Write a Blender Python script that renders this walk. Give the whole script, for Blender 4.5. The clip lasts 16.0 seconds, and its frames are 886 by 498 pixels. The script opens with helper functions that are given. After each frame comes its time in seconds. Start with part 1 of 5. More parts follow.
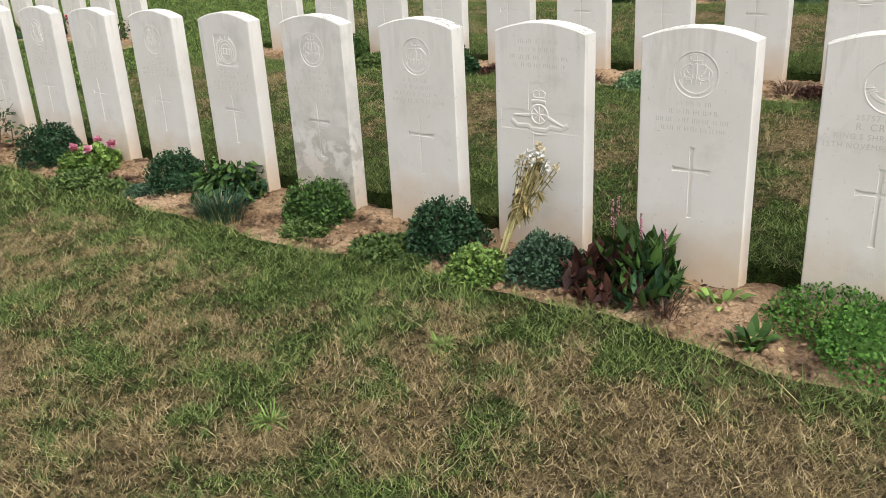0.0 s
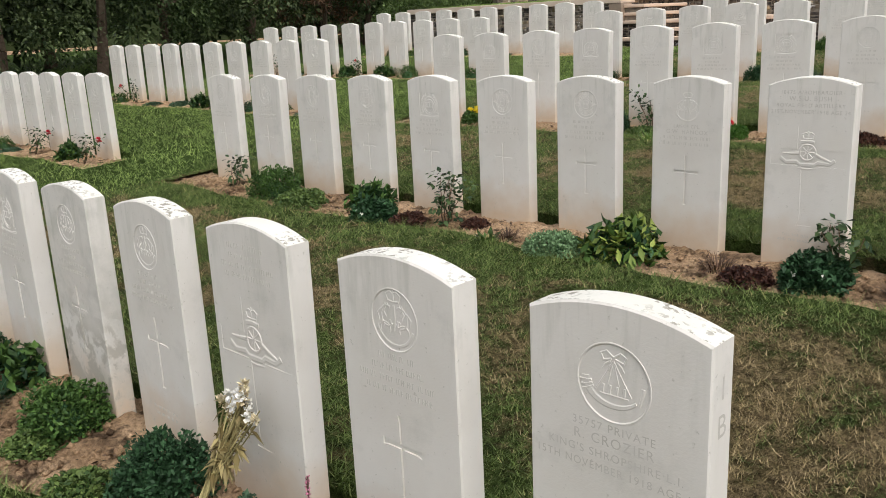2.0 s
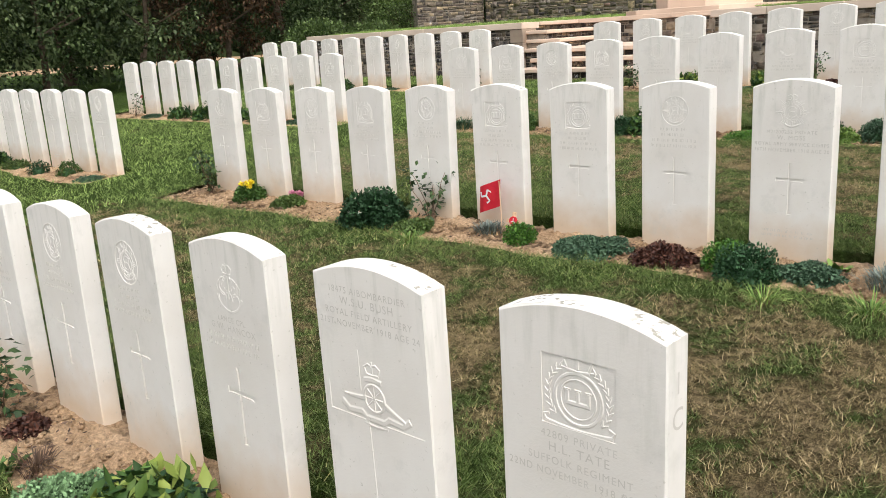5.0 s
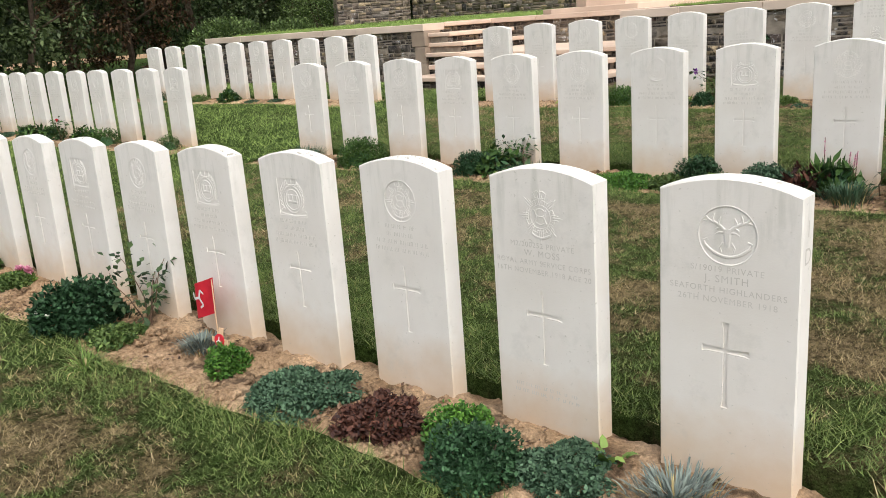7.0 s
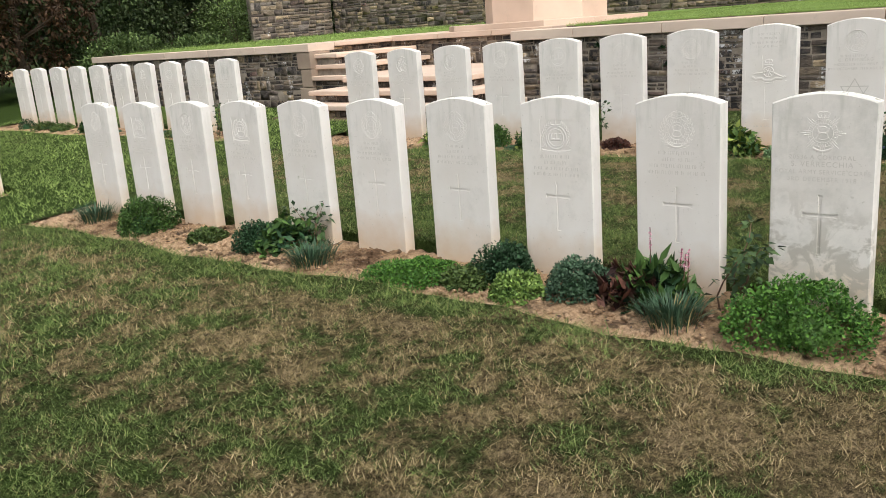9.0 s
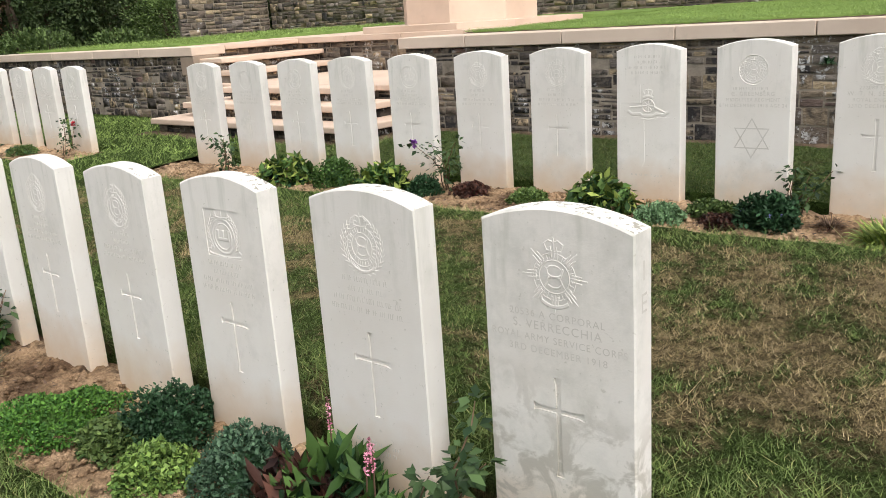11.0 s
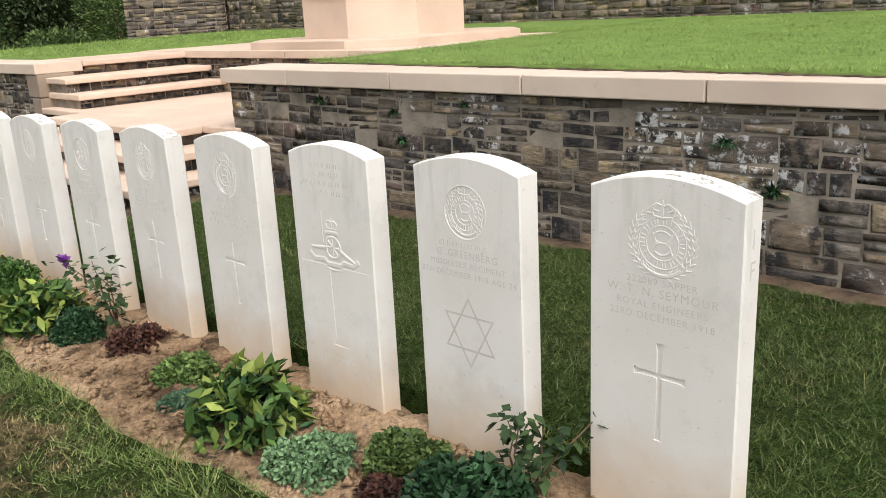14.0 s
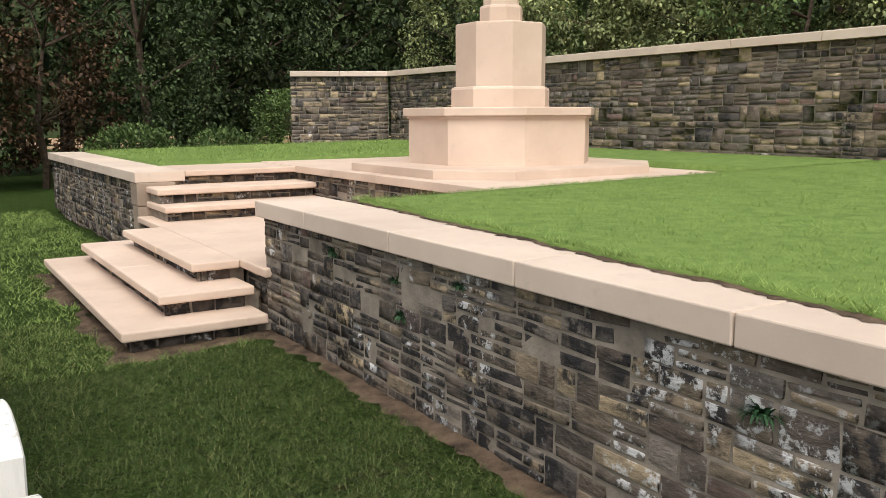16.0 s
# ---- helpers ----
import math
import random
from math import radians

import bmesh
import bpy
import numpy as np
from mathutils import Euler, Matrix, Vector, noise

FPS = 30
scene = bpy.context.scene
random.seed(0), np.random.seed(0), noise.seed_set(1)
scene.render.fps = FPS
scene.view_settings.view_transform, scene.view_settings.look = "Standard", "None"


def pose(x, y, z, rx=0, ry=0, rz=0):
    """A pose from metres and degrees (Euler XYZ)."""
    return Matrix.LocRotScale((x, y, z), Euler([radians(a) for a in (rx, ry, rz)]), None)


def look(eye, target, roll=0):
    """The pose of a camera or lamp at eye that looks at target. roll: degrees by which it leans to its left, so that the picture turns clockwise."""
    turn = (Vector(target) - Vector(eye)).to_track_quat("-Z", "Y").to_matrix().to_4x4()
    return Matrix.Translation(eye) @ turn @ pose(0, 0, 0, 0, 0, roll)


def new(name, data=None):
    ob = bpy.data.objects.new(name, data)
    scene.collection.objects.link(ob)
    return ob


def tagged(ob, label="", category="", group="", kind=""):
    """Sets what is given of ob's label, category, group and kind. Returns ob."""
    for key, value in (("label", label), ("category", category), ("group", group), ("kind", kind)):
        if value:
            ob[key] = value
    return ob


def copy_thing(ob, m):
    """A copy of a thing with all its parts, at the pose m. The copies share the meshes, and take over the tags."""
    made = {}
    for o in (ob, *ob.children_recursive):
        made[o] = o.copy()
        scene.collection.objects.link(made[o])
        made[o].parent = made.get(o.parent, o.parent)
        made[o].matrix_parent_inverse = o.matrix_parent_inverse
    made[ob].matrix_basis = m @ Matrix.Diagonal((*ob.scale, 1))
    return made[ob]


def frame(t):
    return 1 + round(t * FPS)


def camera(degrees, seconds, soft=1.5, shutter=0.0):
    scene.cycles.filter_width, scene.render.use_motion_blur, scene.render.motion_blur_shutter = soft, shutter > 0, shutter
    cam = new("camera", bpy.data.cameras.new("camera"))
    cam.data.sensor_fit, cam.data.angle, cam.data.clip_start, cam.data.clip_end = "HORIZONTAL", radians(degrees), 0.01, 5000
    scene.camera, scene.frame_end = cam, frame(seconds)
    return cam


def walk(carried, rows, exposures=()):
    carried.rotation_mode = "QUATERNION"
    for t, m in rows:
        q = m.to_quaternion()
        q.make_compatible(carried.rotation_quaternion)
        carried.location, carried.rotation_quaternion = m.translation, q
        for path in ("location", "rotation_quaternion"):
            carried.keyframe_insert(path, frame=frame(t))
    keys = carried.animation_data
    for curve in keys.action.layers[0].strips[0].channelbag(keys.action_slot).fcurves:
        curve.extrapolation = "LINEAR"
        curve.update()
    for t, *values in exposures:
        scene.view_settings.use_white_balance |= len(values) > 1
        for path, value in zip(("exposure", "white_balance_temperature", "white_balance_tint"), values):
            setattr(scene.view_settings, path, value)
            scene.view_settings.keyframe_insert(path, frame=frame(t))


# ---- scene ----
cam = camera(55.0, 16.0, soft=0.7)
PATH = [
    (0, (0.8574, -2.6372, 1.2016), (-0.3066, -1.1826, 0.4742), -3.09),
    (0.5, (0.9812, -2.3132, 1.2221), (-0.2680, -0.9049, 0.5466), -2.85),
    (1, (1.0399, -1.9835, 1.2377), (-0.2624, -0.5940, 0.6269), -1.80),
    (1.5, (1.0684, -1.6029, 1.2953), (-0.2695, -0.2207, 0.7481), -2.70),
    (2, (1.1664, -1.2042, 1.3340), (-0.1835, 0.1793, 0.8203), -2.63),
    (2.5, (1.1785, -0.7813, 1.3435), (-0.1679, 0.6083, 0.8371), -3.30),
    (3, (1.1594, -0.3485, 1.3662), (-0.1735, 1.0566, 0.8671), -3.56),
    (3.5, (1.2137, 0.0706, 1.4156), (-0.1368, 1.4562, 0.9097), -2.88),
    (4, (1.1647, 0.5284, 1.4365), (-0.1861, 1.9196, 0.9467), -3.42),
    (4.2, (1.1671, 0.6986, 1.4549), (-0.1789, 2.0988, 0.9779), -3.56),
    (6.3, (1.1345, 2.6405, 1.6641), (-0.1743, 4.0600, 1.1425), -3.20),
    (6.5, (1.1175, 2.8505, 1.6711), (-0.1882, 4.2739, 1.1525), -3.60),
    (7, (1.0984, 3.3318, 1.6950), (-0.1938, 4.7675, 1.1765), -4.06),
    (7.5, (1.1274, 3.7687, 1.7164), (-0.1643, 5.2086, 1.2081), -3.73),
    (8, (1.0935, 4.2279, 1.7504), (-0.1644, 5.7026, 1.2573), -4.21),
    (8.2, (1.0995, 4.4189, 1.7684), (-0.1567, 5.8899, 1.2601), -4.51),
    (10.3, (1.1254, 6.4945, 1.8099), (-0.1337, 7.9615, 1.2973), -3.58),
    (10.5, (1.1224, 6.6665, 1.8409), (-0.1291, 8.1369, 1.3195), -4.18),
    (11, (1.1111, 7.1207, 1.8497), (-0.1402, 8.5879, 1.3189), -3.72),
    (11.5, (1.1153, 7.5707, 1.8745), (-0.1619, 9.0143, 1.3408), -2.49),
    (12, (1.0804, 8.0531, 1.9198), (-0.2091, 9.4890, 1.3949), -2.79),
    (12.5, (1.0743, 8.5119, 1.9278), (-0.2571, 9.9106, 1.4071), -2.21),
    (13, (1.0307, 8.9537, 1.9551), (-0.3224, 10.3246, 1.4167), -2.60),
    (13.5, (1.0291, 9.3865, 1.9912), (-0.3144, 10.7644, 1.4468), -3.79),
    (14, (1.0272, 9.8348, 2.0193), (-0.3134, 11.2135, 1.4695), -2.98),
    (14.5, (0.9887, 10.2669, 2.0465), (-0.3770, 11.6267, 1.5120), -2.68),
    (15, (0.9559, 10.6687, 2.0861), (-0.5142, 11.9306, 1.5897), -1.94),
    (15.5, (0.8968, 11.0409, 2.1371), (-0.6999, 12.1675, 1.7114), -0.57),
    (16, (0.8043, 11.4005, 2.2065), (-0.8651, 12.4570, 1.8954), -0.27),
]
EXPOSURES = [(0.0, 0.84), (0.5, 0.68), (1.0, 0.68), (2.0, 0.5), (2.6, 0.56), (3.2, 0.75), (4.0, 0.95), (6.4, 0.98), (7.0, 0.90), (8.0, 0.82), (10.5, 0.90), (11.0, 0.88), (12.0, 0.78), (13.0, 1.0), (14.5, 0.78), (15.5, 0.66), (16.0, 0.72)]
walk(cam, [(t, look(eye, target, roll)) for t, eye, target, roll in PATH], EXPOSURES)


# ---- light ----
def sky_world():
    w = bpy.data.worlds.new("overcast_sky")
    w.use_nodes = True
    nt = w.node_tree
    bg = nt.nodes["Background"]
    sky = nt.nodes.new("ShaderNodeTexSky")
    sky.sky_type = "NISHITA"
    sky.sun_disc = False
    sky.sun_elevation = radians(55)
    sky.sun_rotation = radians(115)
    sky.dust_density = 3.0
    sky.ozone_density = 0.6
    hsv = nt.nodes.new("ShaderNodeHueSaturation")
    hsv.inputs["Saturation"].default_value = 0.3
    nt.links.new(sky.outputs[0], hsv.inputs["Color"])
    nt.links.new(hsv.outputs[0], bg.inputs[0])
    bg.inputs[1].default_value = SKY
    scene.world = w


def sun_lamp():
    d = bpy.data.lights.new("sun", "SUN")
    d.energy = SUN
    d.angle = radians(40)
    d.color = (1.0, 0.96, 0.9)
    ob = new("sun", d)
    az, el = radians(115), radians(55)
    to = Vector((math.sin(az) * math.cos(el), math.cos(az) * math.cos(el), math.sin(el)))
    ob.matrix_world = look(to * 30, (0, 0, 0))


SKY, SUN = 0.15, 0.9
sky_world()
sun_lamp()


# ---- materials ----
class Nodes:
    """A small builder of node materials."""

    def __init__(self, name, rough=0.8, spec=0.3):
        self.m = bpy.data.materials.new(name)
        self.m.use_nodes = True
        self.t = self.m.node_tree
        self.b = self.t.nodes["Principled BSDF"]
        self.b.inputs["Roughness"].default_value = rough
        self.b.inputs["Specular IOR Level"].default_value = spec

    def n(self, kind, **props):
        node = self.t.nodes.new("ShaderNode" + kind)
        for k, v in props.items():
            if k == "blend":
                node.blend_type = v
                node.data_type = "RGBA"
            elif k == "op":
                node.operation = v
        return node

    def link(self, a, b):
        self.t.links.new(a, b)

    def coords(self, where="Object", scale=(1, 1, 1)):
        c, mp = self.n("TexCoord"), self.n("Mapping")
        mp.inputs["Scale"].default_value = scale
        self.link(c.outputs[where], mp.inputs[0])
        return mp.outputs[0]

    def world(self, scale=(1, 1, 1)):
        g, mp = self.n("NewGeometry"), self.n("Mapping")
        mp.inputs["Scale"].default_value = scale
        self.link(g.outputs["Position"], mp.inputs[0])
        return mp.outputs[0]

    def noise(self, vec, scale, detail=4, rough=0.55, dist=0.0):
        t = self.n("TexNoise")
        t.inputs["Scale"].default_value, t.inputs["Detail"].default_value = scale, detail
        t.inputs["Roughness"].default_value, t.inputs["Distortion"].default_value = rough, dist
        self.link(vec, t.inputs["Vector"])
        return t.outputs["Fac"]

    def ramp(self, fac, stops):
        r = self.n("ValToRGB")
        e = r.color_ramp.elements
        while len(e) < len(stops):
            e.new(0.5)
        for k, (p, c) in zip(e, stops):
            k.position = p
            k.color = (*c, 1) if len(c) == 3 else c
        self.link(fac, r.inputs[0])
        return r.outputs[0]

    def mix(self, fac, a, b, blend="MIX"):
        x = self.n("Mix", blend=blend)
        for val, sock in ((fac, x.inputs[0]), (a, x.inputs[6]), (b, x.inputs[7])):
            if isinstance(val, (int, float)):
                sock.default_value = val
            elif isinstance(val, tuple):
                sock.default_value = (*val, 1)
            else:
                self.link(val, sock)
        return x.outputs[2]

    def random(self):
        return self.n("ObjectInfo").outputs["Random"]

    def island(self):
        return self.n("NewGeometry").outputs["Random Per Island"]

    def math(self, op, a, b=0.0):
        x = self.n("Math", op=op)
        for val, sock in ((a, x.inputs[0]), (b, x.inputs[1])):
            if isinstance(val, (int, float)):
                sock.default_value = val
            else:
                self.link(val, sock)
        return x.outputs[0]

    def color(self, sock):
        self.link(sock, self.b.inputs["Base Color"])
        return self

    def bump(self, sock, strength=0.3, dist=0.01):
        b = self.n("Bump")
        b.inputs["Strength"].default_value, b.inputs["Distance"].default_value = strength, dist
        self.link(sock, b.inputs["Height"])
        self.link(b.outputs[0], self.b.inputs["Normal"])
        return self


G3 = lambda v: (v, v, v)


def mat_headstone(name, stain):
    k = Nodes(name, 0.75, 0.25)
    v, w = k.coords(), k.world()
    c = k.ramp(k.noise(v, 3.0, 6), [(0.3, (0.72, 0.68, 0.62)), (0.7, (0.80, 0.77, 0.72))])
    rnd = k.ramp(k.random(), [(0.0, G3(0.93)), (1.0, G3(1.0))])
    c = k.mix(1.0, c, rnd, "MULTIPLY")
    # soil splash on the lowest 20 cm, with a ragged edge
    sep = k.n("SeparateXYZ")
    k.link(v, sep.inputs[0])
    h = k.math("ADD", sep.outputs["Z"], k.math("MULTIPLY", k.noise(w, 9.0, 5), 0.22))
    splash = k.ramp(h, [(0.10, G3(0.85)), (0.34, G3(0.0))])
    c = k.mix(splash, c, (0.60, 0.45, 0.30))
    grey = k.ramp(k.noise(w, 5.0, 7, 0.7), [(0.55 - stain, G3(0.0)), (0.72 - stain, G3(0.42 + stain * 1.5))])
    c = k.mix(grey, c, (0.50, 0.49, 0.44))
    run = k.math("MULTIPLY", k.ramp(k.noise(k.world((1, 1, 0.12)), 26.0, 4, 0.6), [(0.50, G3(0.0)), (0.66, G3(0.5 + stain))]), k.ramp(k.math("ADD", sep.outputs["Z"], k.math("MULTIPLY", k.noise(w, 6.0, 3), 0.5)), [(0.80, G3(0.0)), (1.08, G3(0.75))]))
    c = k.mix(run, c, (0.47, 0.47, 0.40))
    if stain:
        low = k.ramp(k.math("ADD", sep.outputs["Z"], k.math("MULTIPLY", k.noise(w, 4.0, 3), 0.3)), [(0.42, G3(1.0)), (0.60, G3(0.0))])
        blot = k.math("MULTIPLY", low, k.ramp(k.noise(w, 11.0, 5, 0.62, 0.6), [(0.45, G3(0.0)), (0.53, G3(0.7))]))
        c = k.mix(blot, c, (0.40, 0.37, 0.31))
    speck = k.ramp(k.noise(w, 70.0, 3, 0.6), [(0.66, G3(0.0)), (0.74, G3(0.5))])
    c = k.mix(speck, c, (0.42, 0.40, 0.33))
    return k.color(c).bump(k.noise(v, 160.0, 3), 0.12, 0.004).m


def mat_lichen_top():
    k = Nodes("lichened_stone_top", 0.85, 0.2)
    w = k.world()
    c = k.ramp(k.noise(w, 4.0, 5), [(0.3, (0.72, 0.70, 0.62)), (0.7, (0.80, 0.78, 0.73))])
    spots = k.ramp(k.noise(w, 60.0, 5, 0.6), [(0.53, G3(0.0)), (0.58, G3(0.85))])
    zone = k.ramp(k.noise(w, 5.0, 3), [(0.44, G3(0.0)), (0.54, G3(1.0))])
    c = k.mix(k.math("MULTIPLY", spots, zone), c, (0.24, 0.22, 0.17))
    return k.color(c).bump(k.noise(w, 120.0, 3), 0.2, 0.004).m


def mat_cut_shade():
    k = Nodes("cut_shade_stone", 0.85, 0.2)
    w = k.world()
    # darker than the slab: shade of the cuts put into the letters' colour
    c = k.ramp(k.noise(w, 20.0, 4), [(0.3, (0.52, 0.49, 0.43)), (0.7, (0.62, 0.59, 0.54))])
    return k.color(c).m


def patch_colour(k, w):
    """Mown turf: 0 is green, 1 bleached straw; patches at three scales, greener along the beds."""
    big = k.noise(w, 0.8, 4, 0.6, 0.4)
    mid = k.noise(w, 4.2, 5, 0.62, 0.5)
    tuft = k.noise(w, 15.0, 4, 0.6, 0.3)
    f = k.math("ADD", k.math("MULTIPLY", big, 0.30), k.math("MULTIPLY", mid, 0.50))
    f = k.math("ADD", f, k.math("MULTIPLY", tuft, 0.20))
    f = k.math("ADD", k.math("MULTIPLY", f, 1.45), -0.225)
    sep = k.n("SeparateXYZ")
    k.link(w, sep.inputs[0])
    wob = k.math("MULTIPLY", k.math("SUBTRACT", k.noise(w, 1.4, 3), 0.5), 1.6)
    ragged = k.math("ADD", sep.outputs["Y"], k.math("MULTIPLY", k.math("SUBTRACT", k.noise(w, 6.0, 3), 0.5), 0.35))

    def step(axis, a, b, amount, shaken=True):
        r = k.n("MapRange")
        r.interpolation_type = "SMOOTHSTEP"
        r.inputs["From Min"].default_value, r.inputs["From Max"].default_value = a, b
        r.inputs["To Min"].default_value, r.inputs["To Max"].default_value = 0.0, amount
        k.link(k.math("ADD", sep.outputs[axis], wob) if shaken else ragged, r.inputs["Value"])
        return r.outputs[0]

    f = k.math("ADD", f, step("X", -5.0, -6.2, -0.16))
    f = k.math("ADD", f, step("Y", 10.9, 11.7, -0.20))
    f = k.math("ADD", f, step("X", -1.6, 0.6, 0.075))
    f = k.math("ADD", f, step("Y", 0.3, -0.7, 0.02))
    for yr in BED_ROWS:
        # the strip before a bed and the one behind its stones stay green
        pulse = k.math("MULTIPLY", step("Y", yr - 0.84, yr - 0.56, 0.12, False), step("Y", yr + 1.0, yr + 0.45, 1.0, False))
        f = k.math("SUBTRACT", f, pulse)
    return f


BED_ROWS = (0.02, 2.65, 5.397, 8.604, 11.459)


def mat_turf(name, lush):
    k = Nodes(name, 0.95, 0.05)
    w = k.world()
    f = patch_colour(k, w)
    c = k.ramp(k.math("SUBTRACT", f, lush), [(0.30, (0.058, 0.095, 0.022)), (0.42, (0.062, 0.086, 0.025)), (0.49, (0.092, 0.084, 0.036)), (0.56, (0.170, 0.132, 0.066)), (0.68, (0.25, 0.188, 0.105))])
    fine = k.ramp(k.noise(w, 30.0, 7, 0.75), [(0.32, G3(0.25)), (0.68, G3(1.5))])
    c = k.mix(1.0, c, fine, "MULTIPLY")
    thatch = k.ramp(k.noise(k.world((1.0, 0.55, 1.0)), 210.0, 3, 0.7, 0.8), [(0.36, G3(0.35)), (0.64, G3(1.55))])
    c = k.mix(1.0, c, thatch, "MULTIPLY")
    return k.color(c).bump(k.noise(w, 120.0, 6, 0.75), 1.0, 0.04).m


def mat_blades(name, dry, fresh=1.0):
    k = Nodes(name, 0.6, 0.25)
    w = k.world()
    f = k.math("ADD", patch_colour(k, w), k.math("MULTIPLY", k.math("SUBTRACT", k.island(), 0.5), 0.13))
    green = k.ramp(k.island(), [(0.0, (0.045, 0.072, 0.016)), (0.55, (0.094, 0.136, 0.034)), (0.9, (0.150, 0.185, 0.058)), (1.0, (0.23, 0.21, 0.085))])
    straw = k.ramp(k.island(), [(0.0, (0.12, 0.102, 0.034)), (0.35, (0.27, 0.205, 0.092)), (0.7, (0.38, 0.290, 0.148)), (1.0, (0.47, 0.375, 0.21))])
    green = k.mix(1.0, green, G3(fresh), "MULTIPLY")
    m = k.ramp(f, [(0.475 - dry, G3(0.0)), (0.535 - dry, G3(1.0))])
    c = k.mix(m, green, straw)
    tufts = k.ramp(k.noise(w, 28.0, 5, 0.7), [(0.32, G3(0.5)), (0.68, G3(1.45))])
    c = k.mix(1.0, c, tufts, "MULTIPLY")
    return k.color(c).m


def mat_soil():
    k = Nodes("sandy_soil", 0.95, 0.1)
    w = k.world()
    c = k.ramp(k.noise(w, 3.0, 6, 0.62), [(0.34, (0.17, 0.105, 0.062)), (0.46, (0.46, 0.305, 0.18)), (0.66, (0.68, 0.475, 0.30))])
    damp = k.ramp(k.noise(w, 7.0, 5, 0.6), [(0.545, G3(0.0)), (0.64, G3(0.85))])
    c = k.mix(damp, c, (0.085, 0.055, 0.035))
    fine = k.ramp(k.noise(w, 60.0, 7, 0.75), [(0.32, G3(0.4)), (0.68, G3(1.25))])
    c = k.mix(1.0, c, fine, "MULTIPLY")
    return k.color(c).bump(k.noise(w, 55.0, 6, 0.7), 0.9, 0.03).m


def mat_pale_stone(name="pale_ashlar", a=(0.57, 0.43, 0.33), b=(0.69, 0.535, 0.42)):
    k = Nodes(name, 0.7, 0.25)
    w = k.world()
    c = k.ramp(k.noise(w, 1.6, 6, 0.6), [(0.3, a), (0.7, b)])
    rnd = k.ramp(k.random(), [(0.0, G3(0.92)), (1.0, G3(1.04))])
    c = k.mix(1.0, c, rnd, "MULTIPLY")
    dirt = k.ramp(k.noise(w, 7.0, 7, 0.7), [(0.58, G3(0.0)), (0.78, G3(0.4))])
    c = k.mix(dirt, c, (0.40, 0.34, 0.27))
    return k.color(c).bump(k.noise(w, 120.0, 3), 0.15, 0.004).m


def mat_rubble(name, single, dry=0.0):
    k = Nodes(name, 0.85, 0.25)
    w = k.world()
    base = k.ramp(k.random() if single else k.island(), [(0.0, (0.060, 0.051, 0.046)), (0.14, (0.128, 0.102, 0.078)), (0.28, (0.260, 0.200, 0.135)), (0.42, (0.072, 0.062, 0.056)), (0.56, (0.225, 0.192, 0.158)),
                               (0.68, (0.100, 0.078, 0.064)), (0.78, (0.144, 0.112, 0.085)), (0.85, (0.450, 0.345, 0.215)), (0.93, (0.084, 0.072, 0.062)), (1.0, (0.188, 0.120, 0.096))])
    strata = k.ramp(k.noise(k.world((2.0, 2.0, 5.5)), 5.0, 6, 0.65), [(0.3, G3(0.52)), (0.7, G3(1.50))])
    c = k.mix(1.0, base, strata, "MULTIPLY")
    # lime runs and black damp stains: broad patches broken up finely
    sx = k.n("SeparateXYZ")
    k.link(w, sx.inputs[0])
    v1, v2 = k.world((1.0, 1.0, 0.55)), k.world((1.3, 1.3, 0.9))
    damp = k.math("MULTIPLY", k.ramp(k.noise(v2, 2.6, 3, 0.5, 0.6), [(0.455 + dry, G3(0.0)), (0.54 + dry, G3(1.0))]), k.ramp(k.noise(w, 13.0, 6, 0.66), [(0.43, G3(0.1)), (0.53, G3(0.95))]))
    c = k.mix(damp, c, (0.026, 0.025, 0.025))
    right = k.ramp(k.math("ADD", k.math("MULTIPLY", sx.outputs["X"], 0.5), 1.6), [(0.0, G3(0.0)), (1.0, G3(1.0))])
    lime = k.math("MULTIPLY", k.ramp(k.math("ADD", k.noise(v1, 3.6, 4, 0.55, 0.5), k.math("MULTIPLY", right, 0.10)), [(0.555 + dry, G3(0.0)), (0.63 + dry, G3(1.0))]), k.ramp(k.noise(w, 19.0, 6, 0.7), [(0.51, G3(0.0)), (0.58, G3(0.85))]))
    c = k.mix(lime, c, (0.66, 0.65, 0.63))
    return k.color(c).bump(k.noise(k.world((1, 1, 1.8)), 24.0, 6, 0.65), 0.7, 0.022).m


def mat_plain(name, a, b, scale=12.0, rough=0.8, spec=0.25, bump=0.3, pick="noise"):
    k = Nodes(name, rough, spec)
    w = k.world()
    f = k.noise(w, scale, 5, 0.6) if pick == "noise" else k.island()
    c = k.ramp(f, [(0.3 if pick == "noise" else 0.0, a), (0.7 if pick == "noise" else 1.0, b)])
    k.color(c)
    if bump:
        k.bump(k.noise(w, scale * 8, 4), bump, 0.01)
    return k.m


def mat_leaf(name, a, b, rough=0.55):
    """Leaves that differ one by one, a little darker or paler by clumps."""
    k = Nodes(name, rough, 0.2)
    c = k.ramp(k.island(), [(0.0, a), (0.75, b), (1.0, tuple(min(1, v * 1.5) for v in b))])
    cl = k.ramp(k.noise(k.world(), 1.3, 4), [(0.3, G3(0.7)), (0.7, G3(1.2))])
    return k.color(k.mix(1.0, c, cl, "MULTIPLY")).m


STONE, STAINED, LICHEN, CUT_SHADE = mat_headstone("portland_stone", 0.0), mat_headstone("stained_portland_stone", 0.09), mat_lichen_top(), mat_cut_shade()
TURF, SOIL = mat_turf("mown_turf", 0.02), mat_soil()
LUSH_TURF = mat_plain("lush_turf", (0.11, 0.175, 0.042), (0.185, 0.265, 0.07), 9.0, 0.9, 0.1, 0.6)
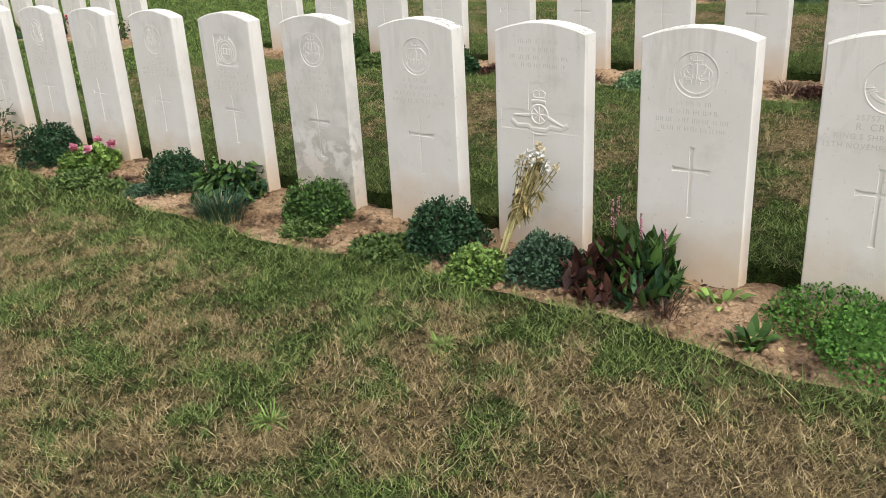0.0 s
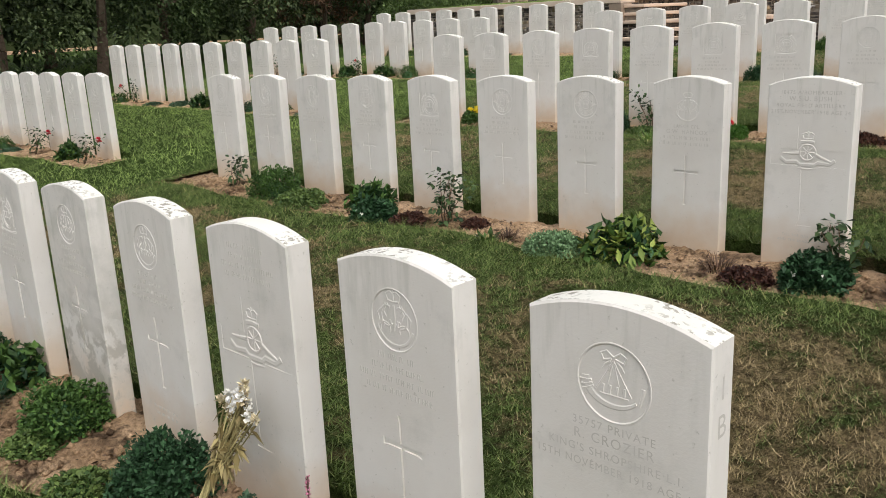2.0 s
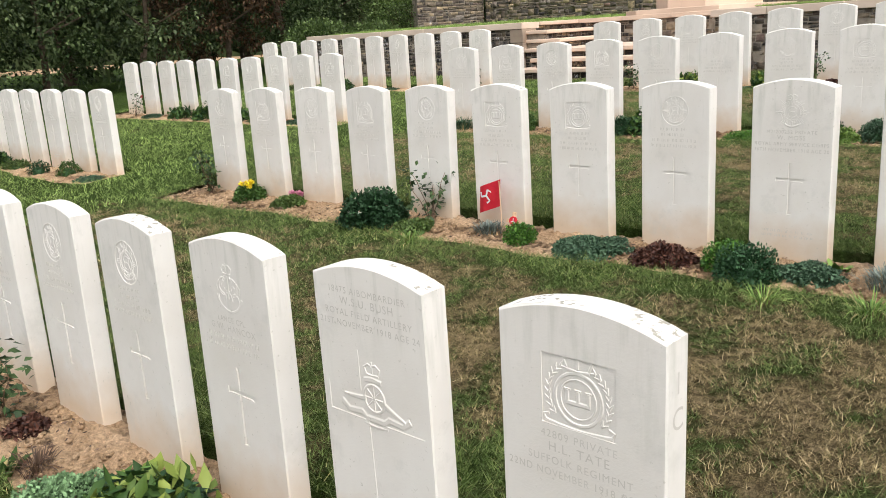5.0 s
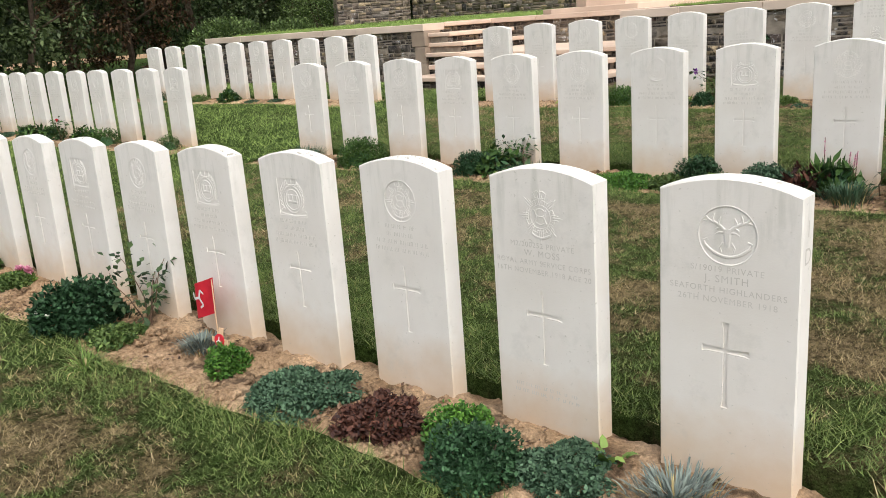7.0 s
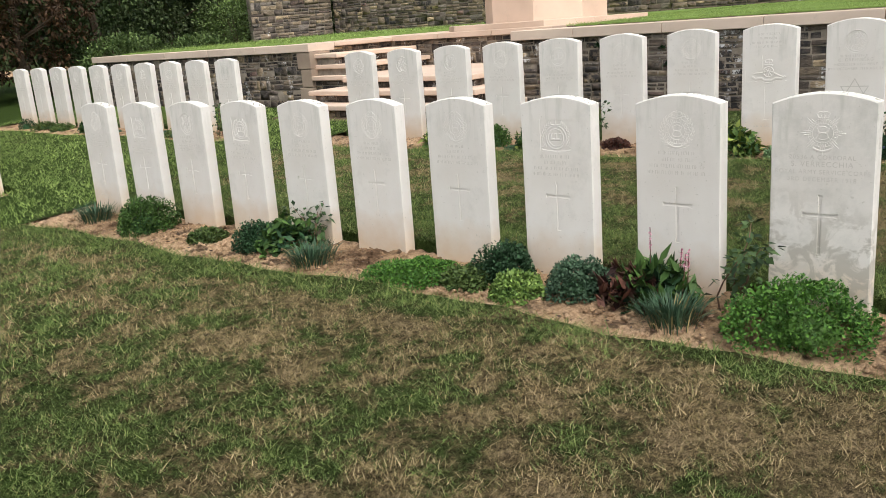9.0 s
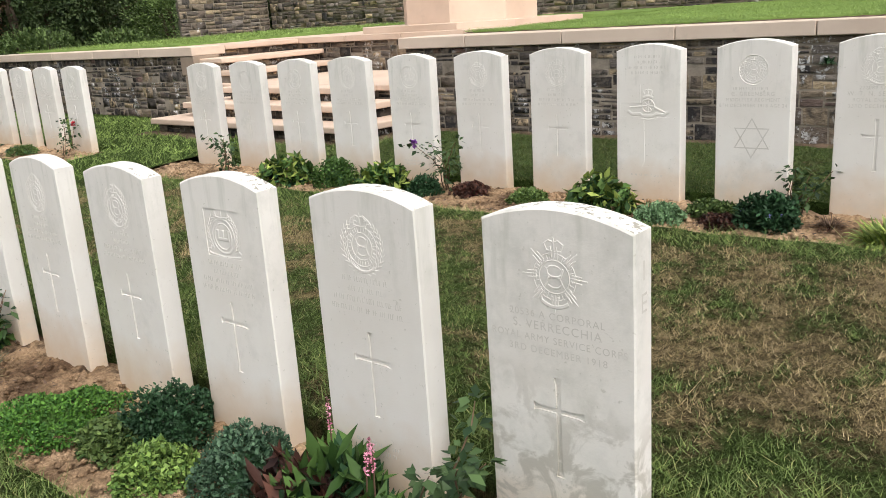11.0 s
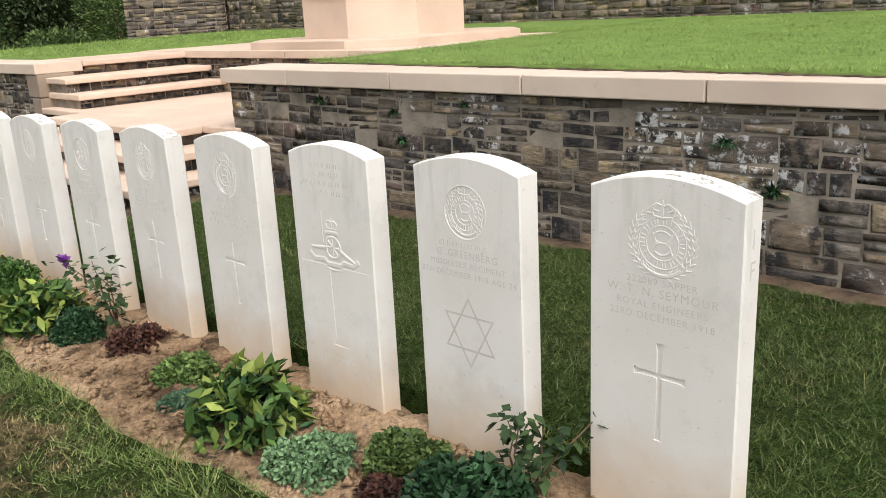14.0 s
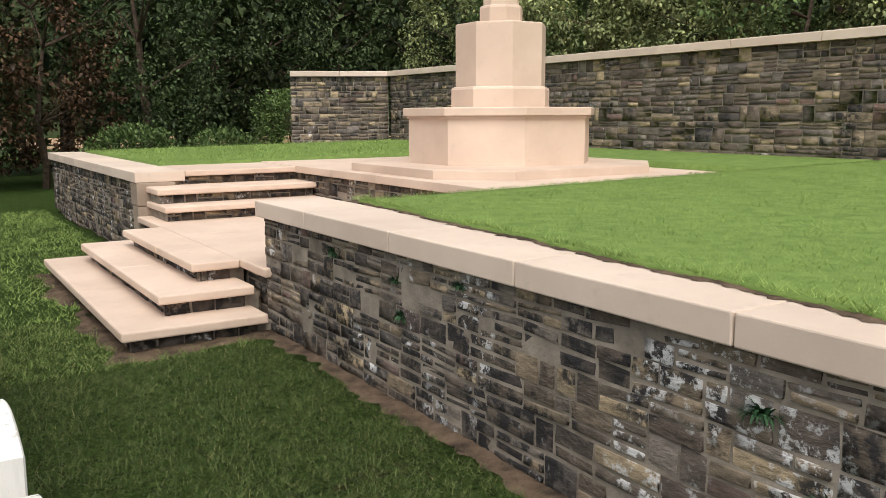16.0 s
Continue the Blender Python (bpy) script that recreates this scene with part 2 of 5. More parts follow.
PALE = mat_pale_stone()
CAP = mat_pale_stone("pale_coping", (0.58, 0.46, 0.365), (0.69, 0.565, 0.455))
PIER = mat_pale_stone("weathered_pier_stone", (0.26, 0.20, 0.15), (0.42, 0.33, 0.25))
DARK_SOIL = mat_plain("dark_damp_soil", (0.04, 0.029, 0.021), (0.16, 0.112, 0.075), 8.0, 0.95, 0.1, 0.9)
RUBBLE_DRY = mat_rubble("dry_rubble_stone", False, 0.07)
RUBBLE, RUBBLE_MANY = mat_rubble("rubble_stone", True), mat_rubble("rubble_stone_many", False)
MORTAR = mat_plain("lime_mortar", (0.15, 0.128, 0.102), (0.37, 0.315, 0.25), 6.0, 0.95, 0.1, 0.5)
BARK = mat_plain("bark", (0.05, 0.035, 0.025), (0.12, 0.09, 0.065), 14.0, 0.95, 0.1, 0.6)
# the lush blades in a darker green, for the strip below the wall
DARKER_LUSH = mat_blades("darker_green_blades", -0.14, 0.85)
HEDGE_LEAF = mat_leaf("clipped_hedge_leaf", (0.06, 0.105, 0.028), (0.16, 0.23, 0.07))
WOOD_LEAF = mat_leaf("wood_leaf", (0.022, 0.042, 0.014), (0.065, 0.095, 0.033))
BLADES, LUSH = mat_blades("grass_blades", -0.028, 1.55), mat_blades("lush_grass_blades", -0.14, 1.5)
TERRACE = mat_leaf("terrace_blade", (0.14, 0.215, 0.05), (0.255, 0.345, 0.095))
DARK_LEAF = mat_leaf("dark_wood_leaf", (0.016, 0.030, 0.011), (0.078, 0.105, 0.040))
MID_LEAF = mat_leaf("hedge_leaf", (0.035, 0.065, 0.018), (0.11, 0.16, 0.05))
RUST_LEAF = mat_leaf("rusty_leaf", (0.030, 0.020, 0.012), (0.105, 0.058, 0.030))
BUSH_LEAF = mat_leaf("bank_shrub_leaf", (0.09, 0.12, 0.04), (0.30, 0.33, 0.14))


LEAF = {
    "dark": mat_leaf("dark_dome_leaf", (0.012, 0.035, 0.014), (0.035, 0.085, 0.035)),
    "green": mat_leaf("green_leaf", (0.020, 0.050, 0.011), (0.065, 0.125, 0.028)),
    "bright": mat_leaf("bright_mat_leaf", (0.022, 0.075, 0.012), (0.08, 0.18, 0.027)),
    "lime": mat_leaf("lime_leaf", (0.07, 0.14, 0.03), (0.20, 0.30, 0.07)),
    "blue": mat_leaf("blue_green_leaf", (0.025, 0.058, 0.032), (0.068, 0.122, 0.068)),
    "grey": mat_leaf("grey_green_leaf", (0.09, 0.16, 0.07), (0.19, 0.31, 0.15)),
    "silver": mat_leaf("silver_leaf", (0.09, 0.11, 0.10), (0.20, 0.24, 0.21)),
    "yellow": mat_leaf("yellowing_leaf", (0.05, 0.10, 0.018), (0.22, 0.27, 0.06)),
    "mix": mat_leaf("mound_leaf", (0.03, 0.065, 0.015), (0.11, 0.16, 0.045)),
    "red": mat_leaf("dark_red_leaf", (0.022, 0.011, 0.010), (0.085, 0.036, 0.024)),
    "dead": mat_leaf("withered_stem", (0.05, 0.03, 0.02), (0.16, 0.10, 0.065)),
    "straw": mat_leaf("dried_stem", (0.20, 0.17, 0.07), (0.42, 0.36, 0.17)),
    "dried": mat_leaf("dried_leaf", (0.16, 0.12, 0.045), (0.36, 0.29, 0.13)),
    "rose": mat_leaf("rose_leaf", (0.02, 0.045, 0.018), (0.06, 0.10, 0.035)),
}
PETAL = {
    "red": mat_leaf("red_petal", (0.30, 0.012, 0.02), (0.55, 0.03, 0.05)),
    "pink": mat_leaf("pink_petal", (0.55, 0.16, 0.28), (0.75, 0.35, 0.45)),
    "yellow": mat_leaf("yellow_petal", (0.65, 0.48, 0.02), (0.85, 0.68, 0.06)),
    "white": mat_leaf("white_petal", (0.70, 0.66, 0.55), (0.85, 0.83, 0.76)),
    "cream": mat_leaf("withered_petal", (0.42, 0.33, 0.17), (0.66, 0.58, 0.40)),
    "blue": mat_leaf("blue_petal", (0.20, 0.20, 0.55), (0.35, 0.35, 0.75)),
    "purple": mat_leaf("purple_petal", (0.14, 0.04, 0.22), (0.30, 0.10, 0.40)),
}
FLAG = mat_plain("red_flag_cloth", (0.50, 0.015, 0.03), (0.62, 0.03, 0.045), 20, 0.7, 0.2, 0.1)
WHITE = mat_plain("white_print", (0.72, 0.70, 0.68), (0.8, 0.79, 0.77), 20, 0.7, 0.2, 0)
WOOD = mat_plain("pale_wood", (0.55, 0.36, 0.22), (0.68, 0.47, 0.30), 25, 0.7, 0.2, 0.2)


# ---- helpers for meshes ----
def part(name, bm, material, parent, label=""):
    """One mesh object from a bmesh, under a thing or a part."""
    me = bpy.data.meshes.new(name)
    bm.to_mesh(me)
    bm.free()
    me.materials.append(material)
    ob = new(name, me)
    ob.parent = parent
    return tagged(ob, label)


def raw_mesh(name, verts, faces, material, smooth=False):
    """A mesh from arrays: verts n x 3, faces m x k."""
    verts, faces = np.asarray(verts, np.float32), np.asarray(faces, np.int32)
    me = bpy.data.meshes.new(name)
    me.vertices.add(len(verts))
    me.vertices.foreach_set("co", verts.ravel())
    me.loops.add(faces.size)
    me.loops.foreach_set("vertex_index", faces.ravel())
    me.polygons.add(len(faces))
    me.polygons.foreach_set("loop_start", np.arange(0, faces.size, faces.shape[1], dtype=np.int32))
    me.materials.append(material)
    me.update(calc_edges=True)
    if smooth:
        me.polygons.foreach_set("use_smooth", np.ones(len(faces), bool))
    return me


def box(bm, x0, x1, y0, y1, z0, z1, bevel=0.0, seg=1):
    r = bmesh.ops.create_cube(bm, size=1.0)
    bmesh.ops.transform(bm, matrix=Matrix.Translation(((x0 + x1) / 2, (y0 + y1) / 2, (z0 + z1) / 2)) @ Matrix.Diagonal((x1 - x0, y1 - y0, z1 - z0, 1)), verts=r["verts"])
    if bevel:
        es = list({e for v in r["verts"] for e in v.link_edges})
        bmesh.ops.bevel(bm, geom=es, offset=bevel, segments=seg, affect="EDGES", profile=0.5)
    return bm


def prism(bm, pts, z0, z1, bevel=0.0):
    """An upright prism over a polygon of plan points, with its top edge eased."""
    lo = [bm.verts.new((x, y, z0)) for x, y in pts]
    hi = [bm.verts.new((x, y, z1)) for x, y in pts]
    n = len(pts)
    top = bm.faces.new(hi)
    bm.faces.new(lo[::-1])
    for i in range(n):
        bm.faces.new((lo[i], lo[(i + 1) % n], hi[(i + 1) % n], hi[i]))
    bmesh.ops.recalc_face_normals(bm, faces=bm.faces)
    if bevel:
        bmesh.ops.bevel(bm, geom=list(top.edges), offset=bevel, segments=2, affect="EDGES", profile=0.5)
    return bm


# ---- the plan ----
# front face y, shoulder height at x = 0 and its rise per metre, left edges of the stones from the aisle inwards
ROWS = {
    "A": (0.020, 0.8033, 0.00357, (0.195, -0.381, -0.975, -1.545, -2.141, -2.735, -3.330, -3.927, -4.510, -5.100)),
    "B": (2.651, 1.0005, 0.00614, (0.105, -0.478, -1.073, -1.665, -2.251, -2.846, -3.447, -4.037, -4.635, -5.240)),
    "C": (5.398, 1.2211, 0.00803, (0.037, -0.546, -1.139, -1.727, -2.315, -2.908, -3.498, -4.087, -4.693, -5.295)),
    "D": (8.605, 1.4046, 0.00884, (-0.033, -0.618, -1.220, -1.819, -2.421, -3.015, -3.606, -4.194, -4.786, -5.416)),
    "E": (11.462, 1.6053, 0.01098, (-0.075, -0.659, -1.237, -1.821, -2.400, -2.988, -3.576, -4.155, -4.752, -5.358)),
}
PITCH, WIDE, THICK, TALL = 0.586, 0.381, 0.0765, 0.805
LEFT = {"A": -7.55, "B": -7.56, "C": -7.49, "D": -7.68, "E": -7.58}
GY = [-40.0, -6.0] + [ROWS[r][0] for r in "ABCDE"] + [13.35, 60.0]
GZ = [-1.5, -0.42] + [ROWS[r][1] - TALL for r in "ABCDE"] + [0.79, 1.0]
GS = [0.0, 0.0] + [ROWS[r][2] for r in "ABCDE"] + [0.0, 0.0]


def ground_z(x, y):
    return np.interp(y, GY, GZ) + np.interp(y, GY, GS) * np.clip(x, -6, 1)


WALL_Y, CAP_Z, PAVE_Z = 13.345, 1.655, 1.665
BEDS = []
for _r, (_y, _z, _s, _xs) in ROWS.items():
    BEDS += [(_xs[-1] - 0.25, _xs[0] + WIDE + 0.2, _y), (LEFT[_r] - 9 * PITCH - 0.2, LEFT[_r] + WIDE + 0.15, _y)]
BED_BACK = 0.165


def bed_edge(x, y):
    """How far a bed reaches in front of its row, along it."""
    front = np.interp(y, (0.0, 2.65, 5.4, 8.6, 11.46), (0.44, 0.42, 0.45, 0.53, 0.54))
    return front + 0.03 * np.sin(x * 2.1 + y) + 0.02 * np.sin(x * 6.3 + 2 * y)


# ---- ground ----
def value_noise(x, y, size, seed):
    """Smooth noise from 0 to 1 over the plan, its bumps about size metres across."""
    g = np.random.default_rng(seed).random((64, 64))
    u, v = x / size, y / size
    i, j = np.floor(u).astype(int), np.floor(v).astype(int)
    a, b = u - i, v - j
    a, b = a * a * (3 - 2 * a), b * b * (3 - 2 * b)
    q = lambda di, dj: g[(i + di) % 64, (j + dj) % 64]
    return (q(0, 0) * (1 - a) + q(1, 0) * a) * (1 - b) + (q(0, 1) * (1 - a) + q(1, 1) * a) * b


def in_bed(x, y, grow=0.0):
    hit = np.zeros(np.shape(x), bool)
    for x0, x1, yr in BEDS:
        hit |= (x > x0 - grow) & (x < x1 + grow) & (y > yr - bed_edge(x, yr) - grow) & (y < yr + BED_BACK + grow)
    return hit


def grid_faces(n, m):
    i = np.arange(n * m).reshape(n, m)
    return np.stack([i[:-1, :-1], i[:-1, 1:], i[1:, 1:], i[1:, :-1]], -1).reshape(-1, 4)


def build_ground():
    """One sheet to the horizon."""
    xs = np.unique(np.round(np.concatenate([np.array([-400, -200, -100, -60, -40, -30, -24, -20]), np.arange(-18, 4.01, 0.25), np.array([5, 7, 10, 15, 25, 40, 80, 200, 400])]), 3))
    ys = np.unique(np.round(np.concatenate([np.array([-400, -200, -80, -40, -20, -10, -6]), np.arange(-5, 13.6, 0.2), np.array([15, 17, 20, 25, 30, 45, 60, 100, 200, 400])]), 3))
    gx, gy = np.meshgrid(xs, ys)
    z = ground_z(gx, gy) - 0.12
    me = raw_mesh("ground", np.stack([gx, gy, z], -1).reshape(-1, 3), grid_faces(len(ys), len(xs)), SOIL, True)
    tagged(new("ground", me), "bare sandy earth under the cemetery lawn", "ground", kind="structure")


def lawn_z(x, y):
    return ground_z(x, y) + 0.006 * np.sin(x * 2.3 + y * 1.7) * np.sin(y * 2.1)


def lawn_strip(y0, y1, x0, x1, front, back):
    """A slab of turf 4 cm thick; front and back give the bed whose edge it follows, or None."""
    near = -6 < x0 and x1 < 3
    xs = np.linspace(x0, x1, max(6, int((x1 - x0) / (0.06 if near else 0.12 if x1 < 3 and x0 > -20 else 0.6))))
    ny = max(4, int((y1 - y0) / (0.12 if y0 > -6.5 and y1 < 20 else 1.0)))
    v = np.linspace(0, 1, ny)
    gx, gv = np.meshgrid(xs, v)
    lo = np.full(xs.shape, y0) if back is None else y0 + 0.012 * np.sin(xs * 9.0) + 0.008 * np.sin(xs * 23.0)
    hi = np.full(xs.shape, y1) if front is None else front - bed_edge(xs, front) + 0.010 * np.sin(xs * 17.0)
    gy = lo + (hi - lo) * gv
    z = lawn_z(gx, gy)
    # turned-down edges
    top = np.stack([gx, gy, z], -1)
    first, last = top[:1].copy(), top[-1:].copy()
    first[..., 2] -= 0.13
    last[..., 2] -= 0.13
    full = np.concatenate([first, top, last], 0)
    return full.reshape(-1, 3), grid_faces(ny + 2, len(xs))


def build_lawn():
    """The turf between the rows, cut back to the beds, in one mesh."""
    vs, fs, n = [], [], 0

    def add(pair):
        nonlocal n
        vs.append(pair[0])
        fs.append(pair[1] + n)
        n += len(pair[0])

    ys = [ROWS[r][0] for r in "ABCDE"]
    ends = [(min(LEFT.values()) - 9 * PITCH - 0.2, max(LEFT.values()) + WIDE + 0.15), (-5.60, 0.68)]
    for x0, x1 in ends:
        add(lawn_strip(-6.0, ys[0], x0, x1, ys[0], None))
        for a, b in zip(ys, ys[1:]):
            add(lawn_strip(a + BED_BACK, b, x0, x1, b, True))
        add(lawn_strip(ys[-1] + BED_BACK, 13.7, x0, x1, 13.86, True))
    for x0, x1 in ((-40.0, ends[0][0]), (ends[0][1], ends[1][0]), (ends[1][1], 30.0)):
        add(lawn_strip(-40.0, -6.0, x0, x1, None, None))
        add(lawn_strip(-6.0, 13.32 if x0 > -10 else 40.0, x0, x1, None, None))
    for x0, x1 in ends:
        add(lawn_strip(-40.0, -6.0, x0, x1, None, None))
    tagged(new("lawn", raw_mesh("lawn", np.concatenate(vs), np.concatenate(fs), TURF, True)), "mown cemetery lawn, green with dry brown patches", "lawn", kind="structure")


def build_bed(x0, x1, yr):
    nx, ny = int((x1 - x0) / 0.025), 26
    gu, gv = np.meshgrid(np.linspace(0, 1, nx), np.linspace(0, 1, ny))
    x = x0 + (x1 - x0) * gu
    e = bed_edge(x, yr) + 0.03
    y = yr - e + gv * (e + BED_BACK + 0.03)
    rel = np.array([noise.noise((a * 7, b * 7, 0)) * 0.015 + noise.noise((a * 21, b * 21, 3)) * 0.020 + noise.noise((a * 52, b * 52, 5)) * 0.013 for a, b in zip(x.ravel(), y.ravel())]).reshape(x.shape)
    z = ground_z(x, y) - 0.022 + rel - 0.055 * np.clip((y - yr - 0.07) / 0.02, 0, 1)
    me = raw_mesh("flower_bed", np.stack([x, y, z], -1).reshape(-1, 3), grid_faces(ny, nx), SOIL, True)
    tagged(new("flower_bed", me), "narrow bed of sandy brown soil along a row of headstones", "flower bed", kind="structure")


build_ground()
build_lawn()
for _a, _b, _c in BEDS:
    build_bed(_a, _b, _c)


def build_clods():
    """Crumbs and small clods lying on the beds."""
    rng = np.random.default_rng(77)
    octa = np.array([(1, 0, 0), (0, 1, 0), (-1, 0, 0), (0, -1, 0), (0, 0, 1), (0, 0, -1)], float)
    tri = np.array([(0, 1, 4), (1, 2, 4), (2, 3, 4), (3, 0, 4), (1, 0, 5), (2, 1, 5), (3, 2, 5), (0, 3, 5)])
    for x0, x1, yr in BEDS:
        if x1 < -5:
            continue
        n = 3000
        x = rng.uniform(x0, x1, n)
        y = yr - rng.uniform(0.0, 1.0, n) ** 0.8 * (bed_edge(x, yr) - 0.03)
        s = 0.0035 + 0.022 * rng.random(n) ** 4
        z = ground_z(x, y) - 0.018 + rng.uniform(-0.004, 0.004, n)
        v = octa[None] * s[:, None, None] * rng.uniform(0.6, 1.4, (n, 6, 1)) * (1, 1, 0.75) + np.stack([x, y, z], -1)[:, None]
        f = tri[None] + (np.arange(n) * 6)[:, None, None]
        tagged(new("soil_crumbs", raw_mesh("soil_crumbs", v.reshape(-1, 3), f.reshape(-1, 3), SOIL)), "loose crumbs and clods of sandy soil", "soil", kind="stuff")


build_clods()


def patch_depth(x, y):
    """How far inside the bare earth round the steps and along the wall's foot a point lies."""
    e = 0.05 * np.sin(x * 5.0) + 0.03 * np.sin(x * 13.0 + y * 9)
    steps = np.minimum(np.minimum(x + 7.69 - e, -4.28 + e - x), y - 12.34 - e)
    return np.maximum(steps, np.minimum(x + 4.35, y - 13.285 - e * 0.6 - 0.02 * np.sin(x * 31.0)))


def build_patch():
    gx, gy = np.meshgrid(np.arange(-8.2, 3.2, 0.03), np.arange(12.0, 13.45, 0.03))
    rel = np.array([noise.noise((a * 9, b * 9, 1)) * 0.012 + noise.noise((a * 30, b * 30, 2)) * 0.012 for a, b in zip(gx.ravel(), gy.ravel())]).reshape(gx.shape)
    d = patch_depth(gx, gy)
    k = np.clip(d / 0.07, -0.6, 1.0)
    z = ground_z(gx, gy) - 0.002 + 0.012 * k + rel * np.clip(k, 0.25, 1)
    f = grid_faces(*gx.shape)
    f = f[d.ravel()[f].mean(1) > -0.05]
    tagged(new("soil_patch", raw_mesh("soil_patch", np.stack([gx, gy, z], -1).reshape(-1, 3), f, DARK_SOIL, True)), "bare damp soil round the foot of the steps", "soil", kind="structure")


build_patch()


# ---- rubble masonry ----
def cobble(rng, rough=1.0):
    """A unit stone, x and z in -0.5..0.5, its back at y = 0 and its worn face at y = -1."""
    j = lambda s: rng.uniform(-s, s)
    back = [(-0.5, 0, -0.5), (0.5, 0, -0.5), (0.5, 0, 0.5), (-0.5, 0, 0.5)]
    rim = [(x + j(0.028), -0.72 + j(0.16), z + j(0.065)) for x, _, z in back]
    a = 0.008 + 0.02 * rng.random()
    b = 0.02 + 0.04 * rng.random()
    face = [(math.copysign(0.5 - a, x) + j(0.035), -1.0 + j(0.14) * rough, math.copysign(0.5 - b, z) + j(0.10)) for x, _, z in back]
    mid = (j(0.2), -1.0 + j(0.12), j(0.2))
    v = back + rim + face + [mid]
    f = []
    for i in range(4):
        k = (i + 1) % 4
        f += [(i, k, 4 + k), (i, 4 + k, 4 + i), (4 + i, 4 + k, 8 + k), (4 + i, 8 + k, 8 + i), (8 + i, 8 + k, 12)]
    return v, f


def courses(length, height, rng, cell, band):
    """Cells of squared rubble: (x, z, width, height), brought to rough courses with a few tall jumpers."""
    out, z = [], 0.0
    while z < height - 0.02:
        h = min(rng.uniform(*band), height - z)
        if height - z - h < 0.05:
            h = height - z
        x = 0.0
        while x < length - 0.01:
            n = rng.choice([1, 1, 2, 2, 2, 3]) if h > 0.12 else rng.choice([1, 1, 1, 2])
            w = min(rng.uniform(*cell) * (0.8 if n == 1 else 1.15), length - x)
            if length - x - w < 0.07:
                w = length - x
            cuts = sorted([0.0, 1.0] + [(i + 1 + rng.uniform(-0.22, 0.22)) / n for i in range(n - 1)])
            for c0, c1 in zip(cuts, cuts[1:]):
                hh = (c1 - c0) * h
                if w > 0.24 and rng.random() < 0.4:
                    s = rng.uniform(0.3, 0.7) * w
                    out += [(x, z + c0 * h, s, hh), (x + s, z + c0 * h, w - s, hh)]
                else:
                    out.append((x, z + c0 * h, w, hh))
            x += w
        z += h
    return out


def rubble(wall, origin, along, height, length, seed, singly=None, scale=1.0, mat=None):
    """Faces a wall with stones. along: unit plan direction, seen from outside from left to right. singly: stretch of length whose stones are objects."""
    rng = random.Random(seed)
    ux, uy = along
    turn = math.atan2(uy, ux)
    kinds = [cobble(rng) for _ in range(16)]
    meshes = None
    many_v, many_f, n = [], [], 0
    base = Matrix.Translation(origin) @ Matrix.Rotation(turn, 4, "Z")
    for x, z, w, h in courses(length, height, rng, (0.13 * scale, 0.34 * scale), (0.075 * scale, 0.19 * scale)):
        g = rng.uniform(0.011, 0.021)
        depth = rng.uniform(0.004, 0.016)
        m = base @ Matrix.Translation((x + w / 2, 0, z + h / 2)) @ Matrix.Rotation(radians(rng.uniform(-2.6, 2.6)), 4, "Y") @ Matrix.Diagonal((max(0.02, w - g), depth, max(0.012, h - g), 1))
        k = rng.randrange(16)
        if singly and singly[0] < x < singly[1]:
            if meshes is None:
                meshes = [raw_mesh("stone", v, f, RUBBLE) for v, f in kinds]
            ob = new("stone", meshes[k])
            ob.parent = wall
            ob.matrix_parent_inverse = Matrix()
            ob.matrix_basis = m
        else:
            v, f = kinds[k]
            many_v += [tuple(m @ Vector(p)) for p in v]
            many_f += [(a + n, b + n, c + n) for a, b, c in f]
            n += len(v)
    if many_v:
        ob = new("rubble_facing", raw_mesh("rubble_facing", many_v, many_f, mat or RUBBLE_MANY))
        ob.parent = wall
        tagged(ob, kind="stuff")


def wall_core(name, label, pts, z0, z1):
    bm = prism(bmesh.new(), pts, z0, z1)
    return tagged(part(name, bm, MORTAR, None), label, "stone wall", kind="structure")


LOW = 0.60
front_wall = wall_core("wall_front", "low rubble stone retaining wall with lime-streaked joints", [(-4.55, WALL_Y + 0.05), (14.0, WALL_Y + 0.05), (14.0, WALL_Y + 0.42), (-4.55, WALL_Y + 0.42)], LOW, CAP_Z - 0.105)
wing_wall = wall_core("wall_wing", "low rubble stone retaining wall beside the steps", [(-13.8, WALL_Y + 0.05), (-8.05, WALL_Y + 0.05), (-8.05, WALL_Y + 0.45), (-13.8, WALL_Y + 0.45)], LOW, CAP_Z - 0.105)
recess_wall = wall_core("wall_recess", "rubble stone wall behind the stair landing", [(-9.0, 15.12), (-4.3, 15.12), (-4.3, 15.4), (-9.0, 15.4)], LOW, PAVE_Z - 0.08)
return_wall = wall_core("wall_return", "rubble stone side wall of the stair recess", [(-4.52, WALL_Y + 0.42), (-4.2, WALL_Y + 0.42), (-4.2, 15.1), (-4.52, 15.1)], LOW, CAP_Z - 0.08)
wing_end = wall_core("wall_wing_return", "end wall of the terrace towards the wood", [(-13.8, WALL_Y + 0.45), (-13.4, WALL_Y + 0.45), (-13.4, 17.2), (-13.8, 17.2)], LOW, CAP_Z - 0.02)
BACK = [(-14.79, 17.82), (-13.95, 19.5), (16.0, 19.8)]
back_walls = []
for (_xa, _ya), (_xb, _yb) in zip(BACK, BACK[1:]):
    _d = Vector((_xb - _xa, _yb - _ya)).normalized()
